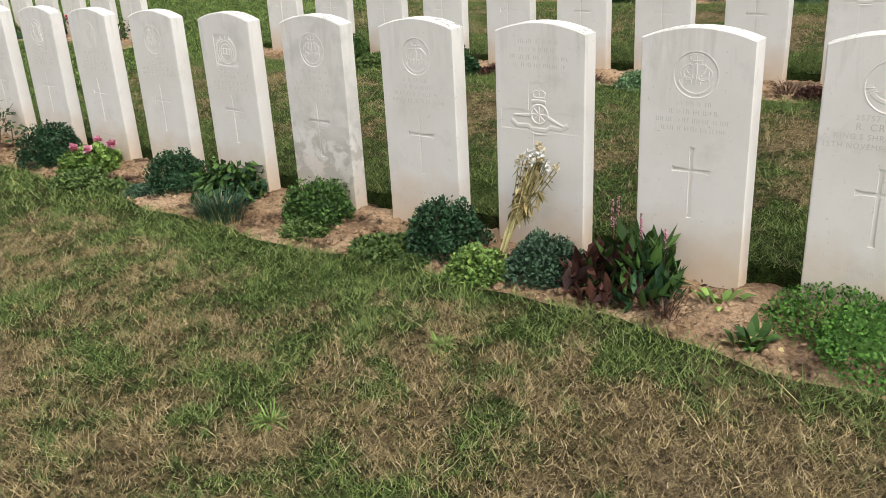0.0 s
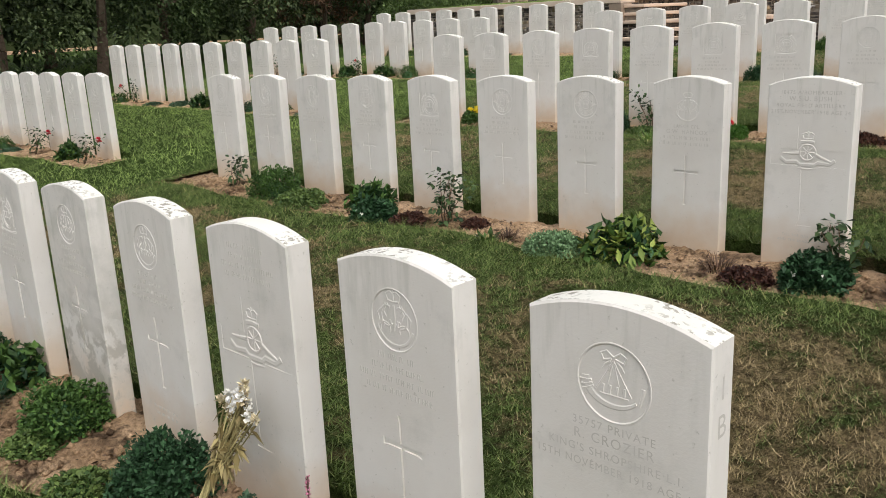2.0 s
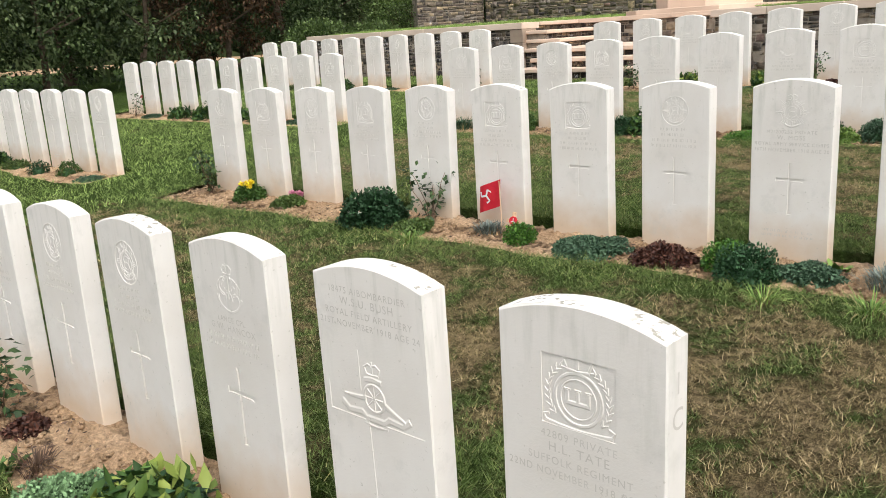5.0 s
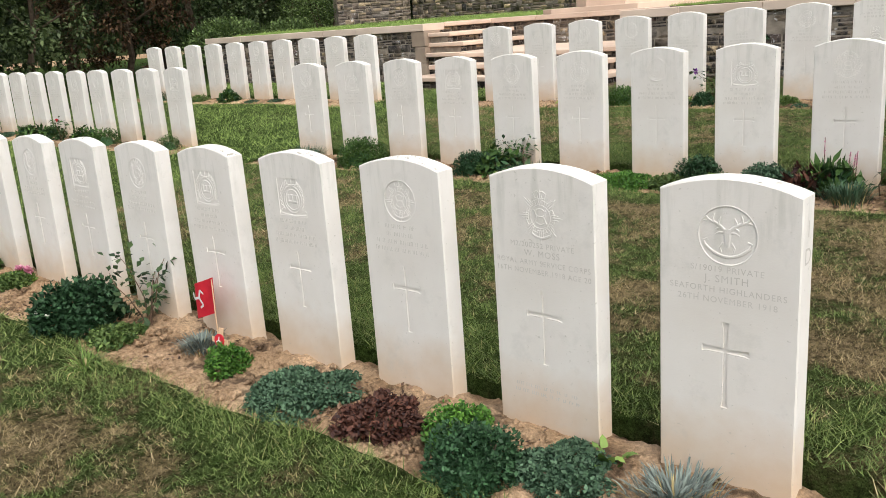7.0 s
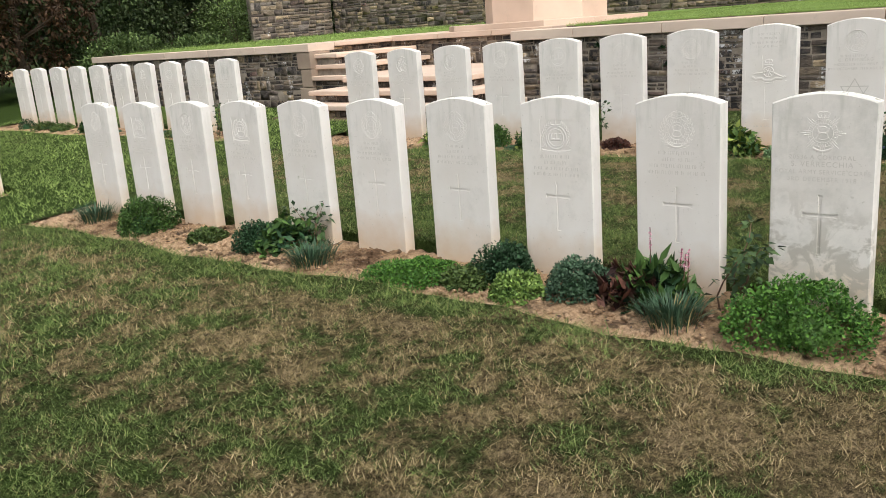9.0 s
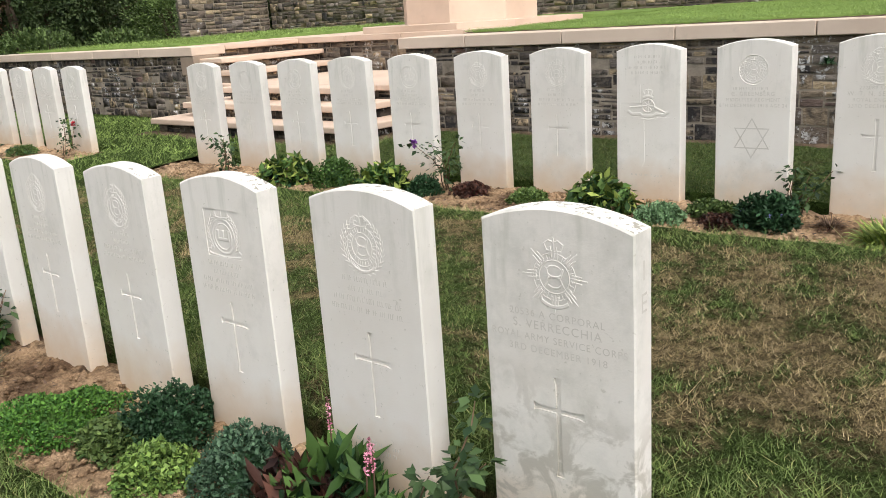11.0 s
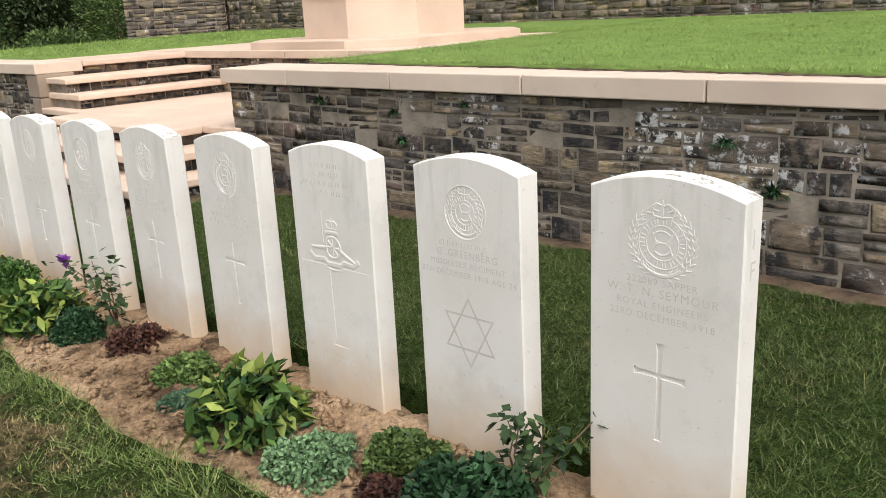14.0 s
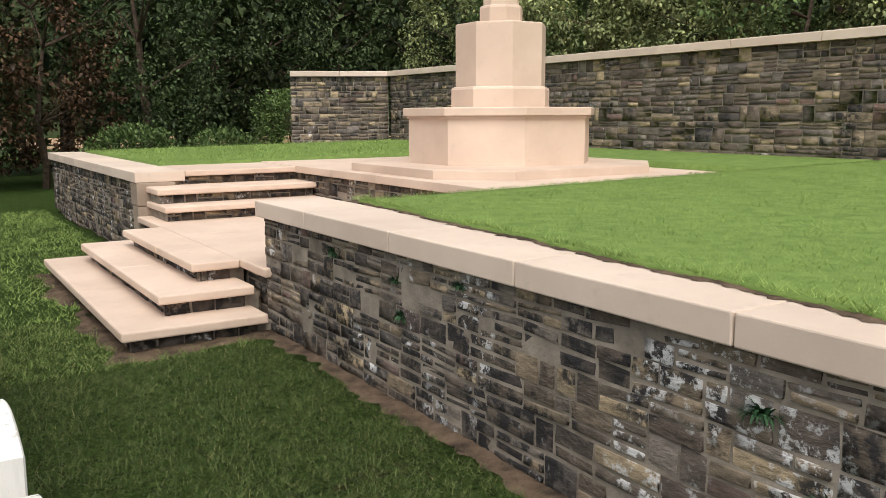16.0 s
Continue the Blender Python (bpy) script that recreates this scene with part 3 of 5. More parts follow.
    back_walls.append(wall_core("wall_back", "tall rubble stone wall behind the terrace lawn", [(_xa - _d.y * 0.05, _ya + _d.x * 0.05), (_xb - _d.y * 0.05, _yb + _d.x * 0.05), (_xb - _d.y * 0.4, _yb + _d.x * 0.4), (_xa - _d.y * 0.4, _ya + _d.x * 0.4)], 1.2, 2.95))


# ---- coping, steps and cross ----
def slab(x0, x1, y0, y1, z1, h=0.105, bevel=0.007):
    return box(bmesh.new(), x0, x1, y0, y1, z1 - h, z1, bevel, 2)


def build_copings():
    joints = [-4.60, -3.785, -2.765, -1.763, -0.738, 0.28, 1.3, 2.33, 3.36, 4.4, 5.4, 6.4, 7.4, 8.4, 9.4, 10.4, 11.4, 12.4, 13.4]
    top = tagged(new("coping"), "pale stone coping slabs along the front retaining wall", "coping", kind="structure")
    for a, b in zip(joints, joints[1:]):
        part("slab", slab(a + 0.0035, b - 0.0035, WALL_Y, WALL_Y + 0.47, CAP_Z), CAP, top)
    top = tagged(new("coping"), "pale stone coping slabs on the wing wall", "coping", kind="structure")
    e = np.linspace(-13.86, -8.0, 6)
    for a, b in zip(e, e[1:]):
        part("slab", slab(a + 0.004, b - 0.004, WALL_Y, WALL_Y + 0.5, CAP_Z), CAP, top)
    top = tagged(new("coping"), "pale stone coping slabs on the tall back wall", "coping", kind="structure")
    for (xa, ya), (xb, yb) in zip(BACK, BACK[1:]):
        d = Vector((xb - xa, yb - ya))
        n = max(1, round(d.length / 1.15))
        u = d.normalized()
        for i in range(n):
            a, b = Vector((xa, ya)) + d * (i / n) + u * 0.004, Vector((xa, ya)) + d * ((i + 1) / n) - u * 0.004
            p = Vector((-u.y, u.x))
            q = [a - p * 0.03, b - p * 0.03, b + p * 0.45, a + p * 0.45]
            part("slab", prism(bmesh.new(), [(v.x, v.y) for v in q], 2.951, 3.05, 0.01), CAP, top)


build_copings()


def terrace_z(x, y):
    return 1.655 + 0.012 * np.clip(y - 13.8, 0, 8)


def turf_edge(x):
    """Where the terrace turf ends: it creeps over the coping, further towards the aisle."""
    return WALL_Y + np.clip(0.255 + 0.075 * (-0.74 - x), 0.2, 0.515) + 0.010 * np.sin(x * 5) + 0.009 * np.sin(x * 17) + 0.006 * np.sin(x * 41)


def build_terrace_lawn():
    for name, x0, x1, y0, y1 in (("right", -4.18, 16.0, WALL_Y + 0.49, 19.9), ("left", -13.8, -8.94, WALL_Y + 0.52, 19.9), ("far", -9.2, -4.0, 17.9, 19.9)):
        xs, ys = np.linspace(x0, x1, max(8, int((x1 - x0) / 0.12))), np.linspace(y0, y1, max(6, int((y1 - y0) / 0.15)))
        gx, gy = np.meshgrid(xs, ys)
        if name == "right":
            e = turf_edge(gx)
            gy = e + (gy - y0) / (y1 - y0) * (y1 - e)
        z = terrace_z(gx, gy) + 0.018
        z[:, 0] -= 0.10
        z[:, -1] -= 0.10
        gx[:, 0], gx[:, -1] = gx[:, 1] - 0.01, gx[:, -2] + 0.01
        edge = np.stack([gx, gy, z], -1)
        low = edge[:1].copy()
        low[..., 2] -= 0.015 if name == "right" else 0.12
        rows = np.concatenate([low, edge], 0)
        me = raw_mesh("terrace_lawn", rows.reshape(-1, 3), grid_faces(*rows.shape[:2]), LUSH_TURF, True)
        tagged(new("terrace_lawn", me), "lush mown lawn raised behind the retaining wall", "lawn", kind="structure")


build_terrace_lawn()


def build_coping_soil():
    """The strip of earth laid bare between the coping and the terrace turf."""
    gx, gv = np.meshgrid(np.arange(-4.15, 9.0, 0.02), np.linspace(0, 1, 6))
    rel = np.array([noise.noise((a * 25, b * 3, 8)) for a, b in zip(gx.ravel(), gv.ravel())]).reshape(gx.shape)
    gy = turf_edge(gx) + 0.03 - (0.055 + 0.03 * rel) * (1 - gv)
    me = raw_mesh("soil_edge", np.stack([gx, gy, CAP_Z + 0.002 + 0.012 * gv + 0.004 * rel * gv], -1).reshape(-1, 3), grid_faces(*gx.shape), DARK_SOIL, True)
    tagged(new("soil_edge", me), "thin bare dark soil edge between coping and turf", "soil", kind="structure")


build_coping_soil()


def build_steps():
    st = tagged(new("lower_steps"), "three broad pale stone steps with rubble risers up to a landing", "steps")
    for x0, x1, y0, z1 in ((-7.61, -4.395, 12.415, 0.925), (-7.37, -4.64, 12.70, 1.075), (-7.03, -4.925, 13.0, 1.215)):
        mid = x0 + (x1 - x0) * 0.55
        for a, b in ((x0, mid - 0.003), (mid + 0.003, x1)):
            part("tread", slab(a, b, y0, WALL_Y - 0.004, z1, 0.062, 0.012), PALE, st)
        core = part("riser", box(bmesh.new(), x0 + 0.085, x1 - 0.085, y0 + 0.085, WALL_Y + 0.05, z1 - 0.35, z1 - 0.064), MORTAR, st, "rubble stone riser")
        h = 0.105
        rubble(core, (x0 + 0.05, y0 + 0.085, z1 - 0.064 - h), (1, 0), h, x1 - x0 - 0.1, 5, None, 0.8)
        rubble(core, (x1 - 0.085, y0 + 0.05, z1 - 0.064 - h), (0, 1), h, WALL_Y - y0 - 0.1, 6, None, 0.8)
    for a, b in ((-8.0, -6.4), (-6.394, -4.46)):
        part("landing", slab(a, b, WALL_Y, 15.12, 1.215, 0.062, 0.012), PALE, st, "worn pale stone landing slab")
    core = part("core", box(bmesh.new(), -8.0, -4.50, WALL_Y + 0.08, 15.1, 0.6, 1.152), MORTAR, st)
    rubble(core, (-4.99, WALL_Y + 0.08, 0.75), (1, 0), 0.395, 0.50, 12, None, 0.8)
    rubble(core, (-8.0, WALL_Y + 0.08, 0.75), (1, 0), 0.395, 1.0, 13, None, 0.8)
    up = tagged(new("upper_steps"), "three pale stone steps from the landing to the terrace", "steps")
    for x1, z1 in ((-7.30, 1.362), (-7.56, 1.51), (-8.0, 1.655)):
        part("tread", slab(-9.06, x1, WALL_Y + (0.10 if z1 < 1.6 else 0.505), 15.11, z1, 0.06, 0.012), PALE, up)
        core = part("riser", box(bmesh.new(), -8.9, x1 - 0.085, WALL_Y + 0.14, 15.1, z1 - 0.15, z1 - 0.062), MORTAR, up, "rubble stone riser")
        rubble(core, (x1 - 0.085, WALL_Y + 0.14, z1 - 0.147), (0, 1), 0.084, 1.62, 9, None, 0.8)
    pier = tagged(new("pier"), "weathered squared stone pier at the end of the wing wall", "pier", kind="structure")
    for i, (z0, z1) in enumerate(((0.7, 1.06), (1.064, 1.31), (1.314, 1.549))):
        part("block", box(bmesh.new(), -8.28 + 0.06 * (i % 2), -8.0, WALL_Y + 0.012, WALL_Y + 0.40, z0, z1, 0.012, 2), PIER, pier)


build_steps()


def octagon(r, cx, cy):
    return [(cx + r * math.cos(radians(22.5 + 45 * i)), cy + r * math.sin(radians(22.5 + 45 * i))) for i in range(8)]


CX, CY, CZ = -6.15, 16.49, 1.745


def build_cross():
    pave = tagged(new("paving"), "pale stone paving slabs around the memorial cross", "paving", kind="structure")
    xs, ys = np.linspace(-9.06, -4.15, 6), np.linspace(15.05, 17.9, 4)
    for a, b in zip(xs, xs[1:]):
        for c, d in zip(ys, ys[1:]):
            part("slab", slab(a + 0.003, b - 0.003, c + 0.003, d - 0.003, PAVE_Z, 0.075, 0.006), PALE, pave)
    th = tagged(new("memorial_cross"), "pale stone memorial cross on a stepped octagonal base", "monument")
    a, k = 1.27, 0.5
    ax, ay = CX + 0.04, CY - 0.03
    plan = [(ax + a, ay - a + k), (ax + a, ay + a - k), (ax + a - k, ay + a), (ax - a + k, ay + a), (ax - a, ay + a - k), (ax - a, ay - a + k), (ax - a + k, ay - a), (ax + a - k, ay - a)]
    part("platform", prism(bmesh.new(), plan, PAVE_Z + 0.001, CZ, 0.008), PALE, th, "low stone platform step")
    for z0, z1, r0, name in ((CZ, CZ + 0.455, 0.925, "plinth"), (CZ + 0.456, CZ + 0.53, 0.98, "cornice")):
        part(name, prism(bmesh.new(), octagon(r0, CX, CY), z0, z1, 0.012), PALE, th)
    bm = bmesh.new()
    prism(bm, octagon(0.945, CX, CY), CZ + 0.425, CZ + 0.458)
    part("moulding", bm, PALE, th)
    z = CZ + 0.531
    part("upper_plinth", prism(bmesh.new(), octagon(0.50, CX, CY), z, z + 0.20, 0.03), PALE, th)
    part("upper_block", prism(bmesh.new(), octagon(0.455, CX, CY), z + 0.201, z + 0.80, 0.012), PALE, th)
    z += 0.801
    part("shaft_foot", prism(bmesh.new(), octagon(0.215, CX, CY), z, z + 0.18, 0.03), PALE, th)
    bm = bmesh.new()
    lo = [bm.verts.new((*p, z + 0.181)) for p in octagon(0.18, CX, CY)]
    hi = [bm.verts.new((*p, z + 3.6)) for p in octagon(0.12, CX, CY)]
    for i in range(8):
        bm.faces.new((lo[i], lo[(i + 1) % 8], hi[(i + 1) % 8], hi[i]))
    bm.faces.new(hi)
    part("shaft", bm, PALE, th)


build_cross()


# ---- headstones ----
RISE = 0.036


def arch(n=12, w=WIDE, h=TALL):
    """The outline of a headstone's face, from its lower left corner clockwise."""
    r = (w * w / 4 + RISE * RISE) / (2 * RISE)
    a = math.asin(w / 2 / r)
    top = [(r * math.sin(-a + 2 * a * i / n), h + RISE - r + r * math.cos(-a + 2 * a * i / n)) for i in range(n + 1)]
    return [(-w / 2, -0.22)] + top + [(w / 2, -0.22)]


def cross_outline(zt, zb, arm, zarm, t=0.0065, flare=0.0105):
    """A Latin cross with slightly spread ends."""
    return [(-flare, zt), (flare, zt), (t, zt - 0.02), (t, zarm + t), (arm - 0.015, zarm + t), (arm, zarm + flare), (arm, zarm - flare), (arm - 0.015, zarm - t), (t, zarm - t), (t, zb + 0.02), (flare, zb), (-flare, zb), (-t, zb + 0.02), (-t, zarm - t),
            (-arm + 0.015, zarm - t), (-arm, zarm - flare), (-arm, zarm + flare), (-arm + 0.015, zarm + t), (-t, zarm + t), (-t, zt - 0.02)]


def disc_outline(r, zc, n=32):
    return [(r * math.sin(2 * math.pi * i / n), zc + r * math.cos(2 * math.pi * i / n)) for i in range(n)]


def headstone_body(holes):
    """The slab, with sunk panels of (outline, depth) in its face."""
    bm = bmesh.new()
    pts = arch()
    n = len(pts)
    e = 0.004
    c = (0.0, 0.35)
    inner = [(x - math.copysign(e, x) if abs(x) > 0.02 else x, z - (e if z > 0 else 0)) for x, z in pts]
    f = [bm.verts.new((x, 0, z)) for x, z in inner]
    s = [bm.verts.new((x, e, z)) for x, z in pts]
    s2 = [bm.verts.new((x, THICK - e, z)) for x, z in pts]
    b = [bm.verts.new((x, THICK, z)) for x, z in inner]
    for p, q in ((f, s), (s, s2), (s2, b)):
        for i in range(n):
            k = (i + 1) % n
            bm.faces.new((p[k], p[i], q[i], q[k]))
    bm.faces.new(b[::-1])
    edges = [bm.edges.get((f[i], f[(i + 1) % n])) for i in range(n)]
    for outline, depth in holes:
        rim = [bm.verts.new((x, 0, z)) for x, z in outline]
        low = [bm.verts.new((x, depth, z)) for x, z in outline]
        m = len(rim)
        for i in range(m):
            k = (i + 1) % m
            bm.faces.new((rim[i], rim[k], low[k], low[i]))
            edges.append(bm.edges.get((rim[i], rim[k])))
        le = [bm.edges.get((low[i], low[(i + 1) % m])) for i in range(m)]
        bmesh.ops.triangle_fill(bm, use_beauty=True, edges=le)
    bmesh.ops.triangle_fill(bm, use_beauty=True, edges=edges)
    bmesh.ops.recalc_face_normals(bm, faces=bm.faces)
    for q in bm.faces:
        if q.normal.z > 0.8 and q.calc_center_median().z > TALL - 0.01:
            q.material_index = 1
    return bm


def arc(cx, cz, rx, rz, a0, a1, n=14):
    """Points of an elliptical arc; angles in degrees, clockwise from the top."""
    return [(cx + rx * math.sin(radians(a0 + (a1 - a0) * i / n)), cz + rz * math.cos(radians(a0 + (a1 - a0) * i / n))) for i in range(n + 1)]


def ridge(bm, pts, w0, w1, h, y0):
    """A carved ridge along a line of points, its half width running from w0 to w1."""
    rows = []
    for i, (x, z) in enumerate(pts):
        p, q = pts[max(0, i - 1)], pts[min(len(pts) - 1, i + 1)]
        d = Vector((q[0] - p[0], q[1] - p[1]))
        d = d.normalized() if d.length > 1e-9 else Vector((1, 0))
        w = w0 + (w1 - w0) * i / (len(pts) - 1)
        rows.append([bm.verts.new((x - d.y * w * k, y, z + d.x * w * k)) for k, y in ((1, y0 + 0.0006), (0.5, y0 - h), (-0.5, y0 - h), (-1, y0 + 0.0006))])
    for a, b in zip(rows, rows[1:]):
        for i in range(3):
            bm.faces.new((a[i], a[i + 1], b[i + 1], b[i]))
    bm.faces.new(rows[0])
    bm.faces.new(rows[-1][::-1])


def emblem(kind, seed, r, zc, y0):
    """A carved badge of plain raised shapes: horn, stag, star, wreath, castle, gun or curls."""
    rng = random.Random(seed)
    bm = bmesh.new()
    h = 0.0010

    def line(pts, w0=0.05, w1=None, k=1.0):
        ridge(bm, [(x * r, zc + z * r) for x, z in pts], w0 * r * 0.8, (w0 if w1 is None else w1) * r * 0.8, h * k, y0)

    def both(pts, w0=0.05, w1=None, k=1.0):
        line(pts, w0, w1, k)
        line([(-x, z) for x, z in pts], w0, w1, k)

    def crown(z, s=1.0):
        line([(-0.26 * s, z), (0, z - 0.03 * s), (0.26 * s, z)], 0.05 * s)
        both([(0.25 * s, z + 0.03 * s), (0.32 * s, z + 0.20 * s), (0.16 * s, z + 0.31 * s), (0.02 * s, z + 0.26 * s)], 0.045 * s)
        line([(0, z + 0.03 * s), (0, z + 0.24 * s)], 0.05 * s)
        line([(0, z + 0.28 * s), (0, z + 0.40 * s)], 0.05 * s, 0.03 * s)

    def scroll(z, wide, drop, k=1.0):
        line([(x * wide, z + drop * (x * x - 1)) for x in [i / 6 - 1 for i in range(13)]], 0.085, None, k)
        both([(wide * 0.98, z + 0.02), (wide * 1.05, z + 0.14), (wide * 0.88, z + 0.2)], 0.06)

    def garter(rad, w=0.06):
        """A band of small upright strokes between two thin rings, as lettering round a belt."""
        for q in (rad + w * 1.6, rad - w * 1.6):
            line(arc(0, 0, q, q, 0, 360, 28), 0.022)
        for i in range(30):
            t = radians(12 * i + rng.uniform(-3, 3))
            line([((rad - w) * math.sin(t), (rad - w) * math.cos(t)), ((rad + w) * math.sin(t), (rad + w) * math.cos(t))], 0.022, None, 0.8)

    def cypher(s):
        line(arc(0, s * 0.3, s * 0.45, s * 0.32, -240, 60, 12), 0.04)
        line(arc(0, -s * 0.3, s * 0.45, s * 0.32, -60, 240, 12), 0.04)
        both([(s * 0.55, s * 0.5), (s * 0.35, -s * 0.1), (s * 0.6, -s * 0.55)], 0.05, 0.03)

    def wreath(rad, a0=20, a1=172, n=13, leaf=0.2):
        for i in range(n):
            t = radians(a0 + (a1 - a0) * i / (n - 1))
            x, z = rad * math.sin(t), rad * math.cos(t)
            for side in (0.5, -0.5):
                u = t - 1.57 + side + rng.uniform(-0.1, 0.1)
                both([(x, z), (x + leaf * 0.5 * math.sin(u), z + leaf * 0.5 * math.cos(u)), (x + leaf * math.sin(u), z + leaf * math.cos(u))], 0.055, 0.012)

    if kind == "horn":
        both([(0, 0.66), (0.2, 0.80), (0.36, 0.72), (0.28, 0.56), (0.05, 0.62)], 0.055)
        both([(0.08, 0.56), (0.22, 0.46), (0.30, 0.34)], 0.06, 0.03)
        both([(0, 0.58), (0.28, 0.1), (0.5, -0.25)], 0.03)
        both([(0, 0.58), (0.1, 0.2), (0.16, -0.05)], 0.022)
        line(arc(0, 0.02, 0.80, 0.62, 272, 128, 18), 0.20, 0.07)
        for a in (262, 252, 243):
            line([(0.62 * math.sin(radians(a)), 0.02 + 0.46 * math.cos(radians(a))), (0.98 * math.sin(radians(a)), 0.02 + 0.78 * math.cos(radians(a)))], 0.03, None, 1.7)
        line([(0.72, -0.4), (0.80, -0.12), (0.82, 0.06)], 0.05, 0.10)
        for i in range(4):
            line([(-0.3 + 0.2 * i, -0.28), (-0.28 + 0.2 * i, -0.06)], 0.05, None, 1.4)
        line([(-0.38, -0.32), (0.42, -0.32)], 0.03)
    elif kind == "stag":
        both([(0.07, 0.12), (0.2, 0.28), (0.42, 0.42), (0.66, 0.50), (0.78, 0.66)], 0.10, 0.05, 1.6)
        for t in ((0.30, 0.36, 0.24, 0.62), (0.50, 0.46, 0.46, 0.74), (0.62, 0.50, 0.86, 0.46), (0.2, 0.28, 0.40, 0.20)):
            both([t[:2], ((t[0] + t[2]) / 2 + 0.03, (t[1] + t[3]) / 2), t[2:]], 0.07, 0.03, 1.5)
        line([(0, 0.24), (0, 0.0), (0, -0.2), (0, -0.40)], 0.24, 0.10, 2.0)
        both([(0.12, 0.10), (0.3, 0.10), (0.42, 0.03)], 0.07, 0.02)
        both([(0.14, -0.25), (0.26, -0.42), (0.2, -0.6)], 0.07, 0.04)
        scroll(-0.36, 0.80, 0.38, 1.5)
    elif kind == "star":
        for i in range(8):
            a = radians(45 * i)
            for k in (-0.16, 0, 0.16):
                line([(0.55 * math.sin(a + k), 0.55 * math.cos(a + k)), ((1.0 - abs(k)) * math.sin(a + k * 0.7), (1.0 - abs(k)) * math.cos(a + k * 0.7))], 0.07, 0.025)
        garter(0.56, 0.06)
        cypher(0.5)
        crown(0.72, 0.9)
        scroll(-0.70, 0.42, 0.14, 1.4)
    elif kind == "wreath":
        wreath(0.92)
        wreath(0.80, 50, 165, 9, 0.16)
        garter(0.58, 0.07)
        cypher(0.52)
        crown(0.70, 1.1)
        scroll(-0.66, 0.56, 0.22, 1.4)
    elif kind == "castle":
        line(arc(0, -0.05, 0.66, 0.66, 0, 360, 28), 0.07)
        line(arc(0, -0.05, 0.5, 0.5, 0, 360, 24), 0.035)
        line([(-0.34, -0.16), (0.34, -0.16)], 0.09)
        for x in (-0.3, 0.0, 0.3):
            line([(x, -0.12), (x, 0.16)], 0.075, None, 1.3)
            line([(x - 0.09, 0.18), (x + 0.09, 0.18)], 0.035, None, 1.4)
        wreath(0.86, 35, 130, 9, 0.18)
        crown(0.68, 1.25)
        scroll(-0.78, 0.95, 0.08, 1.2)
    elif kind == "gun":
        crown(0.62, 0.8)
        line([(-0.28, 0.46), (0, 0.5), (0.28, 0.46)], 0.10, None, 1.5)
        line(arc(0, 0.02, 0.34, 0.34, 0, 360, 22), 0.055, None, 1.5)
        for i in range(8):
            a = radians(45 * i)
            line([(0, 0.02), (0.3 * math.sin(a), 0.02 + 0.3 * math.cos(a))], 0.03, 0.03, 1.2)
        line([(0.25, -0.02), (0.65, -0.2), (1.0, -0.34)], 0.11, 0.06, 1.5)
        line([(-0.28, -0.02), (-0.65, -0.05), (-1.02, -0.06)], 0.10, 0.05, 1.5)
        line([(-1.15, -0.26), (-0.9, -0.44), (-0.45, -0.40), (-0.3, -0.52), (0.3, -0.52), (0.45, -0.40), (0.9, -0.44), (1.15, -0.26)], 0.12, 0.12, 1.2)
        line([(-0.4, -0.66), (0, -0.70), (0.4, -0.66)], 0.05)
    else:
        crown(0.62, 1.0)
        both(arc(0.3, 0.1, 0.28, 0.34, -30, 230, 12), 0.07, 0.04)
        both(arc(0.42, -0.32, 0.22, 0.2, -120, 120, 9), 0.06, 0.03)
        line([(0, 0.5), (0.02, 0.1), (-0.02, -0.35)], 0.09, 0.05, 1.3)
        both([(0.55, 0.3), (0.74, 0.12), (0.68, -0.1)], 0.08, 0.03)
        line(arc(0, 0, 0.84, 0.84, 108, 252, 18), 0.09, None, 0.8)
        for _ in range(8):
            x, z = rng.uniform(0.08, 0.5), rng.uniform(-0.5, 0.4)
            both([(x, z), (x + rng.uniform(-0.12, 0.12), z + rng.uniform(0.06, 0.18))], 0.045, 0.02)
    return bm


def ring(r, w, zc, n=36, h=0.0022):
    bm = bmesh.new()
    loops = []
    for rr, y in ((r + w, 0.001), (r + w * 0.6, -h), (r - w * 0.2, -h), (r - w, 0.001)):
        loops.append([bm.verts.new((rr * math.sin(2 * math.pi * i / n), y, zc + rr * math.cos(2 * math.pi * i / n))) for i in range(n)])
    for p, q in zip(loops, loops[1:]):
        for i in range(n):
            k = (i + 1) % n
            bm.faces.new((p[i], p[k], q[k], q[i]))
    return bm


def letter_mesh(text, size, x, z, y=-0.0007, spread=1.18, width=None):
    """A line of cut capitals, centred at x, standing at height z on the face."""
    cu = bpy.data.curves.new("letters", "FONT")
    cu.body, cu.size, cu.align_x, cu.space_character = text, size, "CENTER", spread
    ob = bpy.data.objects.new("letters", cu)
    me = bpy.data.meshes.new_from_object(ob)
    bpy.data.objects.remove(ob)
    bm = bmesh.new()
    bm.from_mesh(me)
    bpy.data.meshes.remove(me)
    if bm.verts and width:
        wide = max(v.co.x for v in bm.verts) - min(v.co.x for v in bm.verts)
        if wide > width:
            bmesh.ops.scale(bm, vec=(width / wide, 1, 1), verts=bm.verts)
    bmesh.ops.transform(bm, matrix=Matrix.Translation((x, y, z)) @ Matrix.Rotation(radians(90), 4, "X"), verts=bm.verts)
    return bm


def merge(a, b):
    me = bpy.data.meshes.new("join")
    b.to_mesh(me)
    b.free()
    a.from_mesh(me)
    bpy.data.meshes.remove(me)


def inscription(lines, z, step=0.0285, size=0.0235, seed=0):
    """Lines of text; a line given as a number is unreadable and is cut as worn bars that wide."""
    bm = bmesh.new()
    rng = random.Random(seed)
